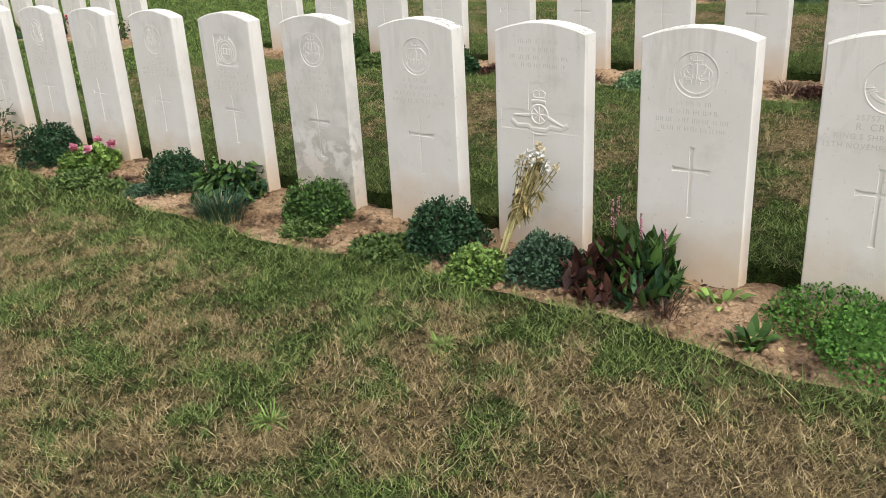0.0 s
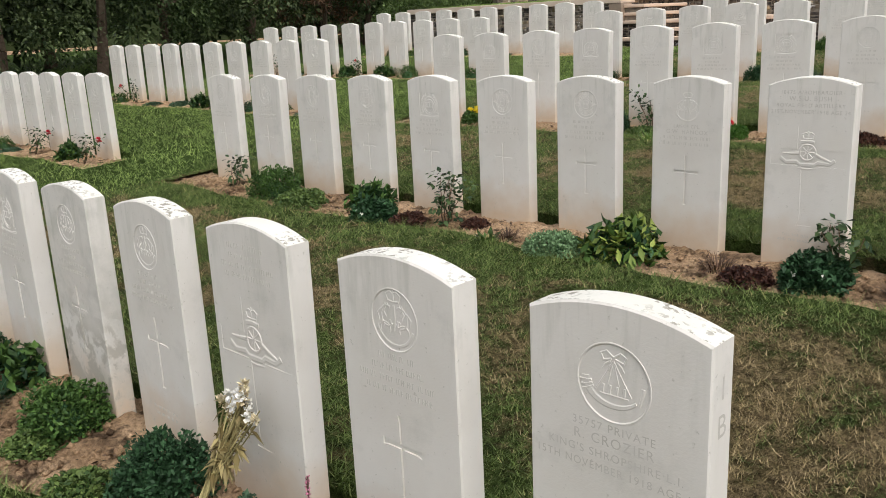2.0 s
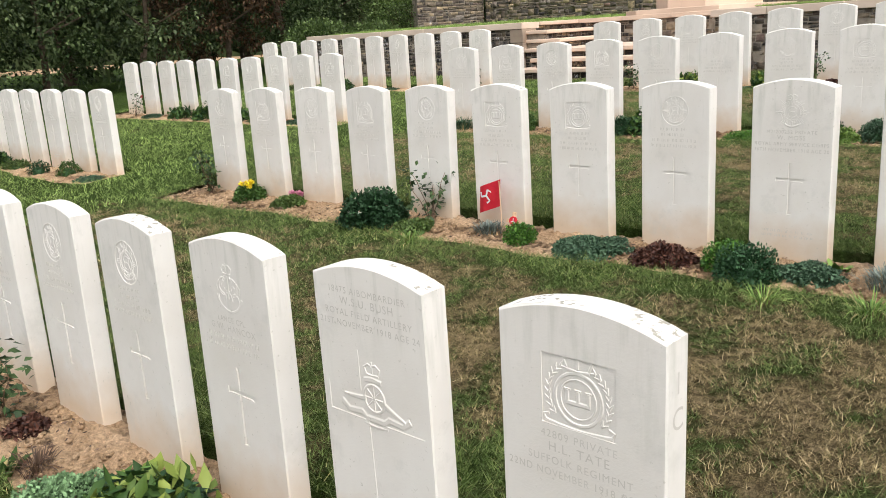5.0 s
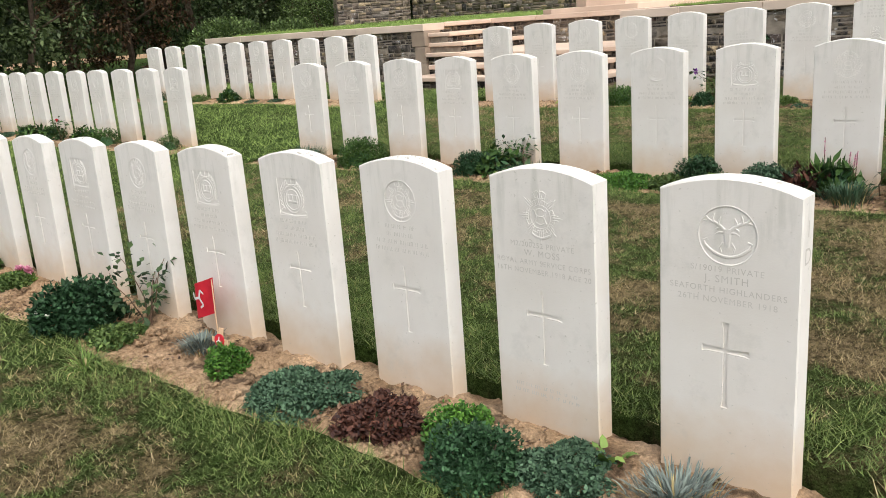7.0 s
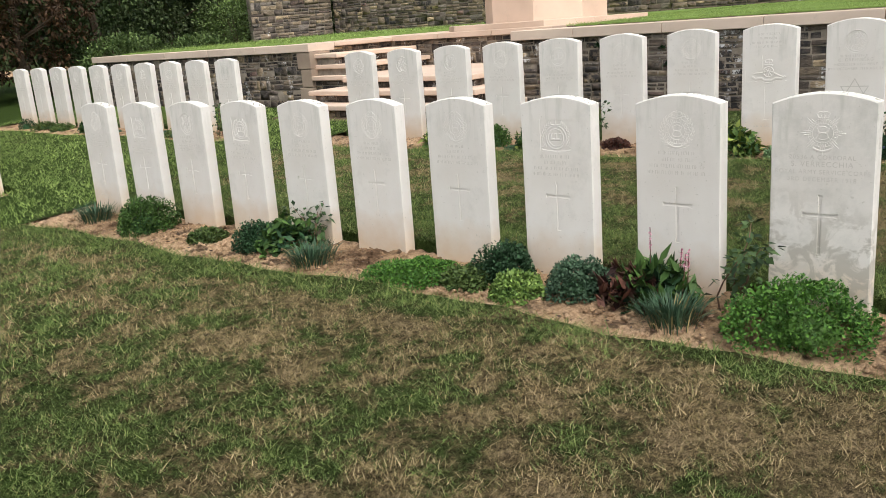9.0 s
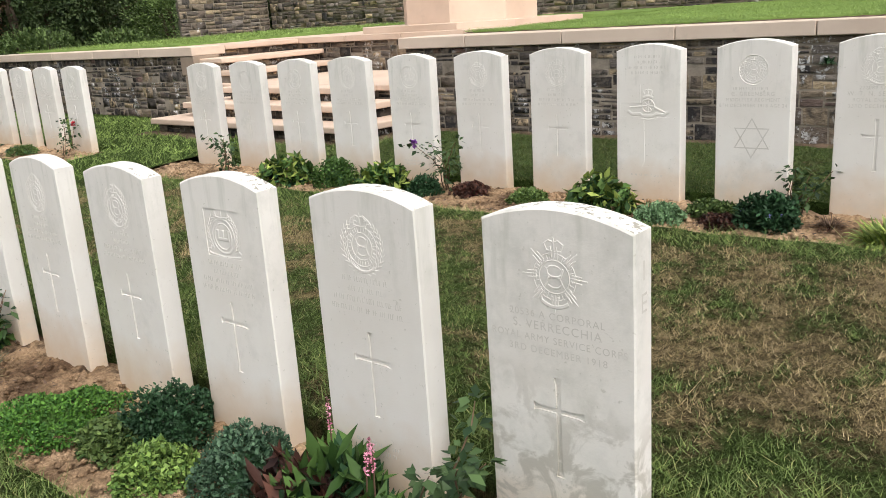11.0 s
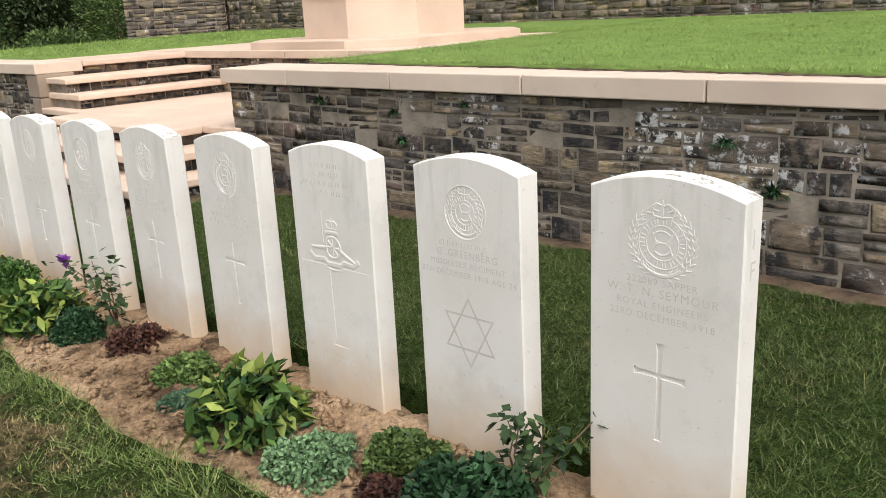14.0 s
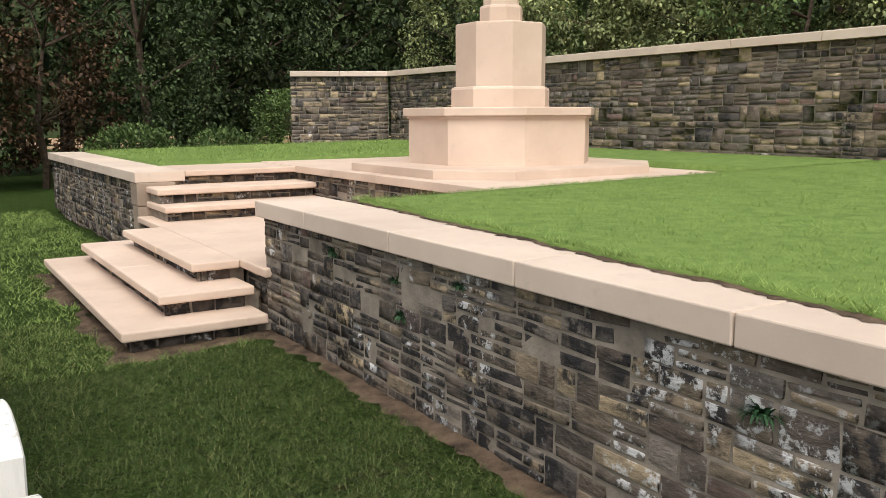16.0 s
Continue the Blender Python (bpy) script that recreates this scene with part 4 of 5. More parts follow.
    for i, t in enumerate(lines):
        zz = z - i * step
        if isinstance(t, str):
            merge(bm, letter_mesh(t, size * (1.22 if i == 1 and len(lines) > 3 else 1.0), 0, zz, width=0.345))
        else:
            x = -t / 2
            while x < t / 2 - 0.015:
                w = min(rng.uniform(0.012, 0.03), t / 2 - x)
                # one worn letter group: uprights and a thin bar
                k = x
                while k < x + w - 0.003:
                    box(bm, k, k + 0.0022, -0.0006, 0.0006, zz, zz + size * 0.62)
                    if rng.random() < 0.6:
                        zb = zz + rng.choice([0.0, 0.3, 0.58]) * size
                        box(bm, k + 0.0021, k + 0.006, -0.0005, 0.0006, zb, zb + 0.0018)
                    k += rng.uniform(0.0065, 0.0095)
                x += w + 0.009
    return bm


def line_bar(bm, x0, z0, x1, z1, t=0.0022, y=-0.0009):
    d = Vector((x1 - x0, 0, z1 - z0))
    n = Vector((-d.z, 0, d.x)).normalized() * t
    a, b = Vector((x0, y, z0)), Vector((x1, y, z1))
    v = [bm.verts.new(p) for p in (a - n, b - n, b + n, a + n)]
    bm.faces.new(v)


def star_band(up):
    """One of the two cut triangles of a six-pointed star."""
    bm = bmesh.new()
    rings = [[bm.verts.new((rad * math.sin(a), -0.0009 - 0.0002 * (up > 0), 0.345 + up * rad * math.cos(a))) for a in (0, 2.0944, 4.18879)] for rad in (0.106, 0.094)]
    for i in range(3):
        k = (i + 1) % 3
        bm.faces.new((rings[0][i], rings[0][k], rings[1][k], rings[1][i]))
    return bm


def make_headstone(style="cross", seed=0, lines=(0.16, 0.12, 0.24, 0.28), foot=(), side="", label="white arched war grave headstone with a carved badge and cross", badge_r=0.074, zc=0.690, stained=False, rim=True, badge="curls"):
    th = new("headstone")
    holes = []
    zl = 0.590
    if style == "cross":
        holes = [(disc_outline(badge_r, zc), 0.0015), (cross_outline(0.452, 0.205, 0.066, 0.372), 0.0042)]
    elif style == "panel":
        holes = [([(-0.085, 0.735), (0.085, 0.735), (0.085, 0.585), (-0.085, 0.585)], 0.0022), (cross_outline(0.440, 0.205, 0.066, 0.372), 0.0042)]
        zl = 0.555
    elif style == "gun":
        zl = 0.765
        holes = [([(-0.045, 0.625), (0.045, 0.625), (0.045, 0.52), (0.165, 0.52), (0.165, 0.445), (-0.165, 0.445), (-0.165, 0.52), (-0.045, 0.52)], 0.0012), ([(-0.024, 0.444), (0.024, 0.444), (0.02, 0.2), (0.035, 0.17), (-0.035, 0.17), (-0.02, 0.2)], 0.0016)]
    elif style == "star":
        holes = [(disc_outline(badge_r, zc), 0.0015)]
        zl = 0.590
    if style in ("cross", "star") and not rim:
        holes = holes[1:]
    mat = STAINED if stained else STONE
    slab_part = part("slab", headstone_body(holes), mat, th)
    slab_part.data.materials.append(LICHEN)
    if style in ("cross", "star"):
        b = part("badge", emblem(badge, seed, badge_r * (0.98 if rim else 1.06), zc, 0.0014 if rim else 0.0), STONE, th, "carved regimental badge in low relief")
        if rim:
            part("rim", ring(badge_r, 0.0028, zc, h=0.0009), STONE, b)
    elif style == "panel":
        part("badge", emblem("castle", seed, 0.082, 0.655, 0.0018), STONE, th, "carved badge in a square panel")
    elif style == "gun":
        part("badge", emblem("gun", seed, 0.105, 0.505, 0.0006), STONE, th, "carved field gun badge in low relief")
    if style == "star":
        star = part("star", star_band(1), CUT_SHADE, th, "cut six-pointed star")
        part("star_triangle", star_band(-1), CUT_SHADE, star)
    part("inscription", inscription(lines, zl, seed=seed), CUT_SHADE, th, "cut lettering")
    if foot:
        part("epitaph", inscription(foot, 0.115, 0.023, 0.017, seed + 1), CUT_SHADE, th, "cut epitaph lettering")
    if side:
        for t, z in (("1", 0.70), (side, 0.63)):
            bm = letter_mesh(t, 0.062, 0, z)
            bmesh.ops.transform(bm, matrix=Matrix.Translation((WIDE / 2, THICK / 2, 0)) @ Matrix.Rotation(radians(90), 4, "Z"), verts=bm.verts)
            part("row_mark", bm, CUT_SHADE, th, "cut row letter on the edge")
    return tagged(th, label, "headstone", "headstones")


SPECIAL = {
    ("A", 0): dict(badge="horn", style="cross", lines=("35757 PRIVATE", "R. CROZIER", "KING'S SHROPSHIRE L.I.", "15TH NOVEMBER 1918 AGE 19"), foot=(0.2,), side="B", badge_r=0.077, label="white headstone with a bugle badge and lichened top"),
    ("A", 1): dict(style="cross", lines=(0.12, 0.17, 0.26, 0.22), badge_r=0.075, label="clean white headstone with a round badge and cross"),
    ("A", 2): dict(style="gun", lines=(0.17, 0.16, 0.24, 0.22), label="white headstone with a field gun badge"),
    ("A", 4): dict(style="cross", stained=True, label="grey-streaked white headstone with a carved badge"),
    ("B", 0): dict(style="panel", lines=("42809 PRIVATE", "H.L. TATE", "SUFFOLK REGIMENT", "22ND NOVEMBER 1918 AGE 19"), foot=("AT REST", "TO BE WITH CHRIST", "IS FAR BETTER"), side="C", label="white headstone with a castle badge in a square panel"),
    ("B", 1): dict(style="gun", lines=("18475 A/BOMBARDIER", "W.S.U. BUSH", "ROYAL FIELD ARTILLERY", "21ST NOVEMBER 1918 AGE 24"), foot=("TILL THE DAY BREAK", "AND THE SHADOWS FLEE"), label="white headstone with a field gun badge and epitaph"),
    ("B", 2): dict(style="cross", lines=("LANCE CPL.", "G.W. HANCOX", 0.26, 0.27), rim=False, label="white headstone with a cross-shaped badge"),
    ("C", 0): dict(badge="stag", style="cross", lines=("S/19019 PRIVATE", "J. SMITH", "SEAFORTH HIGHLANDERS", "26TH NOVEMBER 1918"), side="D", badge_r=0.079, label="white headstone with a stag's head badge"),
    ("C", 1): dict(badge="star", style="cross", lines=("M2/200252 PRIVATE", "W. MOSS", "ROYAL ARMY SERVICE CORPS", "16TH NOVEMBER 1918 AGE 20"), foot=(0.24, 0.25), badge_r=0.075, rim=False, label="white headstone with a star badge and epitaph"),
    ("D", 0): dict(badge="star", style="cross", lines=("20536 A CORPORAL", "S. VERRECCHIA", "ROYAL ARMY SERVICE CORPS", "3RD DECEMBER 1918"), side="E", badge_r=0.077, rim=False, stained=True, label="grey-stained white headstone with a star badge"),
    ("E", 0): dict(badge="wreath", style="cross", lines=("222089 SAPPER", "W. T. N. SEYMOUR", "ROYAL ENGINEERS", "23RD DECEMBER 1918"), side="F", badge_r=0.081, rim=False, label="white headstone with a wreathed badge and speckled top"),
    ("E", 1): dict(badge="wreath", style="star", lines=(0.2, "C. GREENBERG", "MIDDLESEX REGIMENT", "8TH DECEMBER 1918 AGE 24"), label="white headstone with a cut six-pointed star"),
    ("E", 2): dict(style="gun", lines=(0.16, 0.13, 0.24, 0.2), foot=(0.2,), label="white headstone with a field gun badge"),
}
COMMON = []
for _i in range(6):
    COMMON.append((make_headstone("cross" if _i != 4 else "panel", 40 + _i, (0.14 + 0.01 * _i, 0.12 + 0.015 * (_i % 3), 0.25, 0.27), (0.18, 0.16) if _i in (1, 3) else (), rim=_i in (1, 2, 5), badge=("wreath", "curls", "star", "wreath", "curls", "star")[_i]), [0]))


def set_stone(r, i, x, z):
    rng = random.Random(1000 * ord(r) + i)
    m = pose(x, ROWS[r][0], z, rng.uniform(-0.5, 0.5), rng.uniform(-0.35, 0.35), rng.uniform(-0.6, 0.6))
    if (r, i) in SPECIAL:
        make_headstone(seed=7 * ord(r) + i, **SPECIAL[(r, i)]).matrix_world = m
        return
    th, used = COMMON[rng.randrange(len(COMMON))]
    if not used[0]:
        th.matrix_world = m
        used[0] = 1
    else:
        copy_thing(th, m)


for _r, (_y, _z, _s, _xs) in ROWS.items():
    for _i, _x in enumerate(_xs):
        set_stone(_r, _i, _x + WIDE / 2, _z + _s * _x - TALL)
    for _i in range(10):
        set_stone(_r, 20 + _i, LEFT[_r] + WIDE / 2 - _i * PITCH, _z - _s * 5.5 - TALL)


# ---- planting ----
def leaves(rng, base, heading, size, width, fold=0.25, droop=0.0, simple=False):
    """Folded leaves: base points n x 3, unit headings n x 3, lengths n. Two or four triangles each."""
    n = len(base)
    up = np.tile((0.0, 0.0, 1.0), (n, 1)) + rng.normal(0, 0.35, (n, 3))
    side = np.cross(heading, up)
    side /= np.linalg.norm(side, axis=1, keepdims=True) + 1e-9
    nor = np.cross(side, heading)
    s, w = size[:, None], (size * width)[:, None]
    mid = base + heading * s * 0.5 - nor * w * fold
    tip = base + heading * s - np.array((0, 0, 1.0)) * s * droop
    l, r = base + heading * s * 0.45 - side * w * 0.5, base + heading * s * 0.45 + side * w * 0.5
    if simple:
        lift = nor * w * 0.15
        v = np.stack([base, l + lift, tip, r + lift], 1).reshape(-1, 3)
        i = np.arange(n)[:, None] * 4
        return v, np.concatenate([i + np.array([[0, 1, 2]]), i + np.array([[0, 2, 3]])], 0)
    v = np.stack([base, l, mid, r, tip], 1).reshape(-1, 3)
    i = np.arange(n)[:, None] * 5
    f = np.concatenate([i + np.array([[0, 1, 2]]), i + np.array([[0, 2, 3]]), i + np.array([[1, 4, 2]]), i + np.array([[2, 4, 3]])], 0)
    return v, f


def unit(v):
    return v / (np.linalg.norm(v, axis=1, keepdims=True) + 1e-9)


def foliage(name, vf, mat, parent, label=""):
    ob = new(name, raw_mesh(name, vf[0], vf[1], mat))
    ob.parent = parent
    return tagged(ob, label)


def dome_leaves(rng, r, h, n, size, width, flat=0.35):
    """Leaves all over an uneven low dome and inside it."""
    a, u = rng.uniform(0, 2 * np.pi, n), rng.uniform(0.0, 1.0, n)
    el = np.arcsin(u)
    lump = 1 + 0.13 * np.sin(3 * a + rng.uniform(0, 6)) * np.cos(el) + 0.10 * np.sin(5 * a + 4 * el + rng.uniform(0, 6))
    k = lump * rng.uniform(0.62, 1.0, n) ** 0.7
    d = np.stack([np.cos(a) * np.cos(el), np.sin(a) * np.cos(el), np.sin(el)], -1)
    base = d * np.stack([k * r, k * r, k * h], -1)
    head = unit(d * 0.55 + rng.normal(0, 0.6, (n, 3)) + (0, 0, flat))
    sz = size * rng.uniform(0.6, 1.25, n)
    return leaves(rng, base - head * sz[:, None] * 0.5, head, sz, width, simple=size < 0.03)


def tuft_leaves(rng, n, length, width, lean, spread):
    """Strap leaves that rise from one foot and arch over, in three joints each."""
    a = rng.uniform(0, 2 * np.pi, n)
    rad = rng.uniform(0, spread, n)
    L = length * rng.uniform(0.6, 1.15, n)
    t = lean * rng.uniform(0.3, 1.3, n)
    p0 = np.stack([np.cos(a) * rad, np.sin(a) * rad, np.zeros(n)], -1)
    out = np.stack([np.cos(a), np.sin(a), np.zeros(n)], -1)
    side = np.stack([-np.sin(a), np.cos(a), np.zeros(n)], -1)
    pts = [p0]
    for k in range(3):
        ang = t * (0.5 + 0.55 * k)
        pts.append(pts[-1] + (out * np.sin(ang)[:, None] + np.array((0, 0, 1.0)) * np.cos(ang)[:, None]) * (L / 3)[:, None])
    w = [0.35, 1.0, 0.8]
    vs = []
    for k in range(3):
        hw = (width * w[k] * 0.5 * L / length)[:, None]
        vs += [pts[k] - side * hw, pts[k] + side * hw]
    vs.append(pts[3])
    v = np.stack(vs, 1).reshape(-1, 3)
    i = np.arange(n)[:, None] * 7
    f = np.concatenate([i + np.array([[q]])[0] for q in ([0, 1, 3], [0, 3, 2], [2, 3, 5], [2, 5, 4], [4, 5, 6])], 0)
    return v, f


def stick(bm, a, b, r0, r1):
    """A tapered five-sided stem from a to b."""
    a, b = Vector(a), Vector(b)
    q = (b - a).to_track_quat("Z", "Y").to_matrix()
    lo = [bm.verts.new(a + q @ Vector((r0 * math.cos(i * 1.2566), r0 * math.sin(i * 1.2566), 0))) for i in range(5)]
    hi = [bm.verts.new(b + q @ Vector((r1 * math.cos(i * 1.2566), r1 * math.sin(i * 1.2566), 0))) for i in range(5)]
    for i in range(5):
        k = (i + 1) % 5
        bm.faces.new((lo[i], lo[k], hi[k], hi[i]))
    bm.faces.new(hi)


def bloom(rng, at, r, n, mat, parent, label=""):
    """A small flower head of petals round its middle."""
    d = unit(rng.normal(0, 1, (n, 3)) + (0, 0, 0.5))
    return foliage("flower", leaves(rng, np.tile(at, (n, 1)) + d * r * 0.15, d, np.full(n, r) * rng.uniform(0.7, 1.1, n), 0.8), mat, parent, label)


def spike(rng, foot, top, mat, parent):
    """A flower spike on its stalk."""
    bm = bmesh.new()
    stick(bm, foot, top, 0.003, 0.002)
    st = part("stalk", bm, LEAF["dead"], parent)
    foot, top = np.array(foot), np.array(top)
    n = 46
    t = rng.uniform(0.62, 1.0, n)
    d = unit(rng.normal(0, 1, (n, 3)))
    foliage("flower_spike", leaves(rng, foot + (top - foot) * t[:, None], d, np.full(n, 0.009), 0.8), mat, parent, "pink flower spike")


DOMES = {"dome_dark": ("dark", 1.0, 0.024, "rounded dark green shrub"), "dome_green": ("green", 0.95, 0.026, "rounded mid-green shrub"), "dome_lime": ("lime", 0.8, 0.028, "small lime-green tufted plant"), "dome_blue": ("blue", 0.85, 0.024, "blue-green rounded stonecrop"),
         "dome_bright": ("bright", 1.0, 0.022, "bright green ball of fine leaves"), "dome_grey": ("grey", 0.6, 0.024, "grey-green stonecrop mound"), "dome_leafy": ("dark", 0.85, 0.042, "leafy dark green bedding plant"), "mound": ("mix", 0.5, 0.032, "low spreading green plant"),
         "mat_mound": ("bright", 0.62, 0.022, "domed bright green groundcover cushion"), "mat_bright": ("bright", 0.30, 0.020, "dense bright green groundcover mat"), "mat_grey": ("blue", 0.28, 0.024, "low grey-green creeping plant"), "mat_dark": ("dark", 0.35, 0.018, "flat dark green cushion"), "darkred": ("red", 0.5, 0.030, "low dark red leafy plant"),
         "pinkflower": ("lime", 0.7, 0.040, "yellow-green plant with pink flower heads"), "yellowflower": ("green", 0.8, 0.035, "plant with bright yellow flowers")}


def place(th, r, x, y, dz=0.0):
    th.matrix_world = pose(x, y, float(ground_z(x, y)) - 0.028 + dz)


def rose(rng, w, parent, flowers="red", tall=None):
    base_n = rng.integers(3, 6)
    vs, fs, n = [], [], 0
    tops = []
    tall = tall or rng.uniform(0.26, 0.40)
    for _ in range(base_n):
        p = np.array((rng.normal(0, 0.02), rng.normal(0, 0.02), -0.02))
        a = rng.uniform(0, 6.28)
        d = np.array((np.cos(a) * 0.3, np.sin(a) * 0.3, 1.0))
        bm = bmesh.new()
        for k in range(5):
            q = p + d / np.linalg.norm(d) * tall / 5 * rng.uniform(0.8, 1.2)
            stick(bm, p, q, 0.0045 - 0.0006 * k, 0.004 - 0.0006 * k)
            d = d + rng.normal(0, 0.28, 3) * (1, 1, 0.3)
            m = 9 if k > 0 else 4
            out = unit(rng.normal(0, 1, (m, 3)) * (1, 1, 0.35))
            far = q + out * rng.uniform(0.015, 0.06, (m, 1)) * (w / 0.25)
            v, f = leaves(rng, far, unit(out + rng.normal(0, 0.5, (m, 3))), rng.uniform(0.03, 0.052, m), 0.66, 0.15, 0.2)
            vs.append(v)
            fs.append(f + n)
            n += len(v)
            p = q
        tops.append(p)
        part("stem", bm, LEAF["dead"], parent)
    foliage("foliage", (np.concatenate(vs), np.concatenate(fs)), LEAF["rose"], parent)
    if flowers:
        bloom(rng, tops[0] + (0, 0, 0.01), 0.032, 26, PETAL[flowers], parent, flowers + " bloom")


def make_plant(kind, x, y, w, seed):
    rng = np.random.default_rng(seed)
    name = "shrub" if kind.startswith("dome") else "rose_bush" if kind == "rose" else "bedding_plant"
    th = new(name)
    r = max(0.05, w / 2 * (1.42 if kind.startswith("broad") else 1.14))
    place(th, None, x, y)
    label, cat = "", "plant"
    if kind in DOMES:
        leaf, high, size, label = DOMES[kind]
        size = size * 0.8
        n = int(min(8000, (900 if x > -6 else 300) + (2300 if x > -6 else 900) * (r / 0.15) ** 2 * (0.022 / size) ** 1.5))
        h = r * 2 * high * 0.58
        foliage("foliage", dome_leaves(rng, r, h, n, size, 0.62, 0.15), LEAF[leaf], th)
        # solid dark core added to block the view, standing for the shaded inside
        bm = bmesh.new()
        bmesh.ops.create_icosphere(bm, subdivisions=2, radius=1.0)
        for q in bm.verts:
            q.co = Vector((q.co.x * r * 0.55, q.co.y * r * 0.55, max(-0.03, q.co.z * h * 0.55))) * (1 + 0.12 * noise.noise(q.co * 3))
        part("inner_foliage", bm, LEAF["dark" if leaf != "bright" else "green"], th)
        if kind == "pinkflower":
            for _ in range(4):
                bloom(rng, np.array((rng.uniform(-r, r) * 0.6, rng.uniform(-r, r) * 0.5, h * 1.05)), 0.03, 40, PETAL["pink"], th, "pink flower head")
        if kind == "yellowflower":
            for _ in range(7):
                bloom(rng, np.array((rng.uniform(-r, r) * 0.8, rng.uniform(-r, r) * 0.6, h * rng.uniform(0.85, 1.2))), 0.028, 30, PETAL["yellow"], th, "yellow flower")
        if kind == "dome_leafy":
            for _ in range(4):
                a = rng.uniform(3.4, 6.0)
                bloom(rng, np.array((np.cos(a) * r * 0.8, np.sin(a) * r * 0.8, h * 0.5)), 0.014, 10, PETAL["white" if y < 9 else "blue"], th, "small flower")
        for k in range(3):
            bm = bmesh.new()
            a = k * 2.1 + rng.uniform(0, 1)
            stick(bm, (0.01 * math.cos(a), 0.01 * math.sin(a), -0.02), (r * 0.5 * math.cos(a), r * 0.5 * math.sin(a), h * 0.7), 0.006, 0.003)
            part("stem", bm, BARK, th)
        cat = "shrub" if name == "shrub" else "plant"
    elif kind in ("spiky", "spiky_grey", "strap", "rosette", "darktuft"):
        leaf, n, L, wd, lean, label = {"spiky": ("blue", 420, 0.115, 0.006, 0.7, "spiky blue-green lavender-like clump"), "spiky_grey": ("silver", 420, 0.075, 0.006, 0.8, "silver-grey narrow-leaved clump"),
                                       "strap": ("yellow", 900, 0.085, 0.013, 1.2, "strap-leaved yellow-green clump"), "rosette": ("green", 34, 0.09, 0.03, 0.9, "small green leaf rosette"), "darktuft": ("dead", 130, 0.09, 0.005, 1.15, "withered brown tuft of stems")}[kind]
        foliage("foliage", tuft_leaves(rng, n, L * (0.6 + r / 0.28), wd, lean, r * 0.75), LEAF[leaf], th)
        foliage("dry_leaves", tuft_leaves(rng, 6 + n // 9, L * (0.5 + r / 0.32), wd, lean * 1.35, r * 0.8), LEAF["dried" if kind != "darktuft" else "red"], th, "withered outer leaves")
    elif kind in ("broad", "broad_yellow", "redbroad", "seedling"):
        label = {"broad": "clump of broad green leaves", "broad_yellow": "hosta-like clump of yellowing leaves", "redbroad": "upright clump of green and dark red leaves with pink spikes", "seedling": "spindly yellow-green seedling"}[kind]
        n = int(70 + 230 * r)
        if kind == "seedling":
            foliage("foliage", tuft_leaves(rng, 12, 0.075, 0.03, 1.1, r * 0.8), LEAF["lime"], th)
        elif kind == "redbroad":
            foliage("foliage", dome_leaves(rng, r * 0.85, 0.22, 150, 0.10, 0.34, 0.8), LEAF["green"], th)
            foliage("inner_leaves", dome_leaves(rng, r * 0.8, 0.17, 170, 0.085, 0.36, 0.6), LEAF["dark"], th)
        else:
            h = 0.15 + 0.22 * r
            foliage("foliage", dome_leaves(rng, r * 0.9, h, 280, 0.075, 0.46, -0.25), LEAF["green"], th)
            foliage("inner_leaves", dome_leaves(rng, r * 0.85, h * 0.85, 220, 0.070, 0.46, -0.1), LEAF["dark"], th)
            if kind == "broad_yellow":
                foliage("yellow_leaves", dome_leaves(rng, r * 0.98, h * 1.05, 170, 0.082, 0.44, -0.5), LEAF["yellow"], th, "yellowing drooping leaves")
        if kind == "redbroad":
            v, f = dome_leaves(rng, r * 0.75, 0.17, 190, 0.09, 0.38, 0.5)
            foliage("red_leaves", (v + np.array((-r * 0.45, -r * 0.2, 0)), f), LEAF["red"], th, "dark red leaves")
            for _ in range(4):
                fx, fy = rng.uniform(-r, r) * 0.7, rng.uniform(-r, r) * 0.3
                spike(rng, (fx, fy, 0.05), (fx + rng.normal(0, 0.015), fy, rng.uniform(0.24, 0.33)), PETAL["pink"], th)
    elif kind == "rose":
        fl = [None, "red", None, None, "purple"][seed % 5]
        rose(rng, w, th, fl)
        label = "leggy rose bush" + (" with a " + fl + " bloom" if fl else " without blooms")
        cat = "rose bush"
    return tagged(th, label if len(label.split()) > 6 else label + " in the soil bed", cat, "bedding plants")


PLANTS_A = [
    ("mat_bright", 0.47, -0.07, 0.56), ("rosette", 0.15, -0.30, 0.13), ("seedling", -0.02, -0.10, 0.13), ("redbroad", -0.29, -0.14, 0.35),
    ("darktuft", -0.15, -0.24, 0.17), ("dome_blue", -0.65, -0.16, 0.27), ("dome_lime", -0.86, -0.30, 0.23), ("dome_dark", -1.14, -0.13, 0.3),
    ("mound", -1.33, -0.3, 0.24), ("mound", -1.15, -0.33, 0.12), ("dome_green", -1.85, -0.13, 0.29), ("mound", -1.8, -0.27, 0.19),
    ("spiky", -2.29, -0.33, 0.30), ("broad", -2.47, -0.13, 0.29), ("dome_dark", -2.9, -0.13, 0.29), ("mat_grey", -3.02, -0.29, 0.21),
    ("pinkflower", -3.67, -0.15, 0.30), ("dome_dark", -4.08, -0.16, 0.35), ("mound", -3.44, -0.36, 0.28), ("mound", -3.16, -0.36, 0.22), ("rose", -4.77, -0.16, 0.25),
]
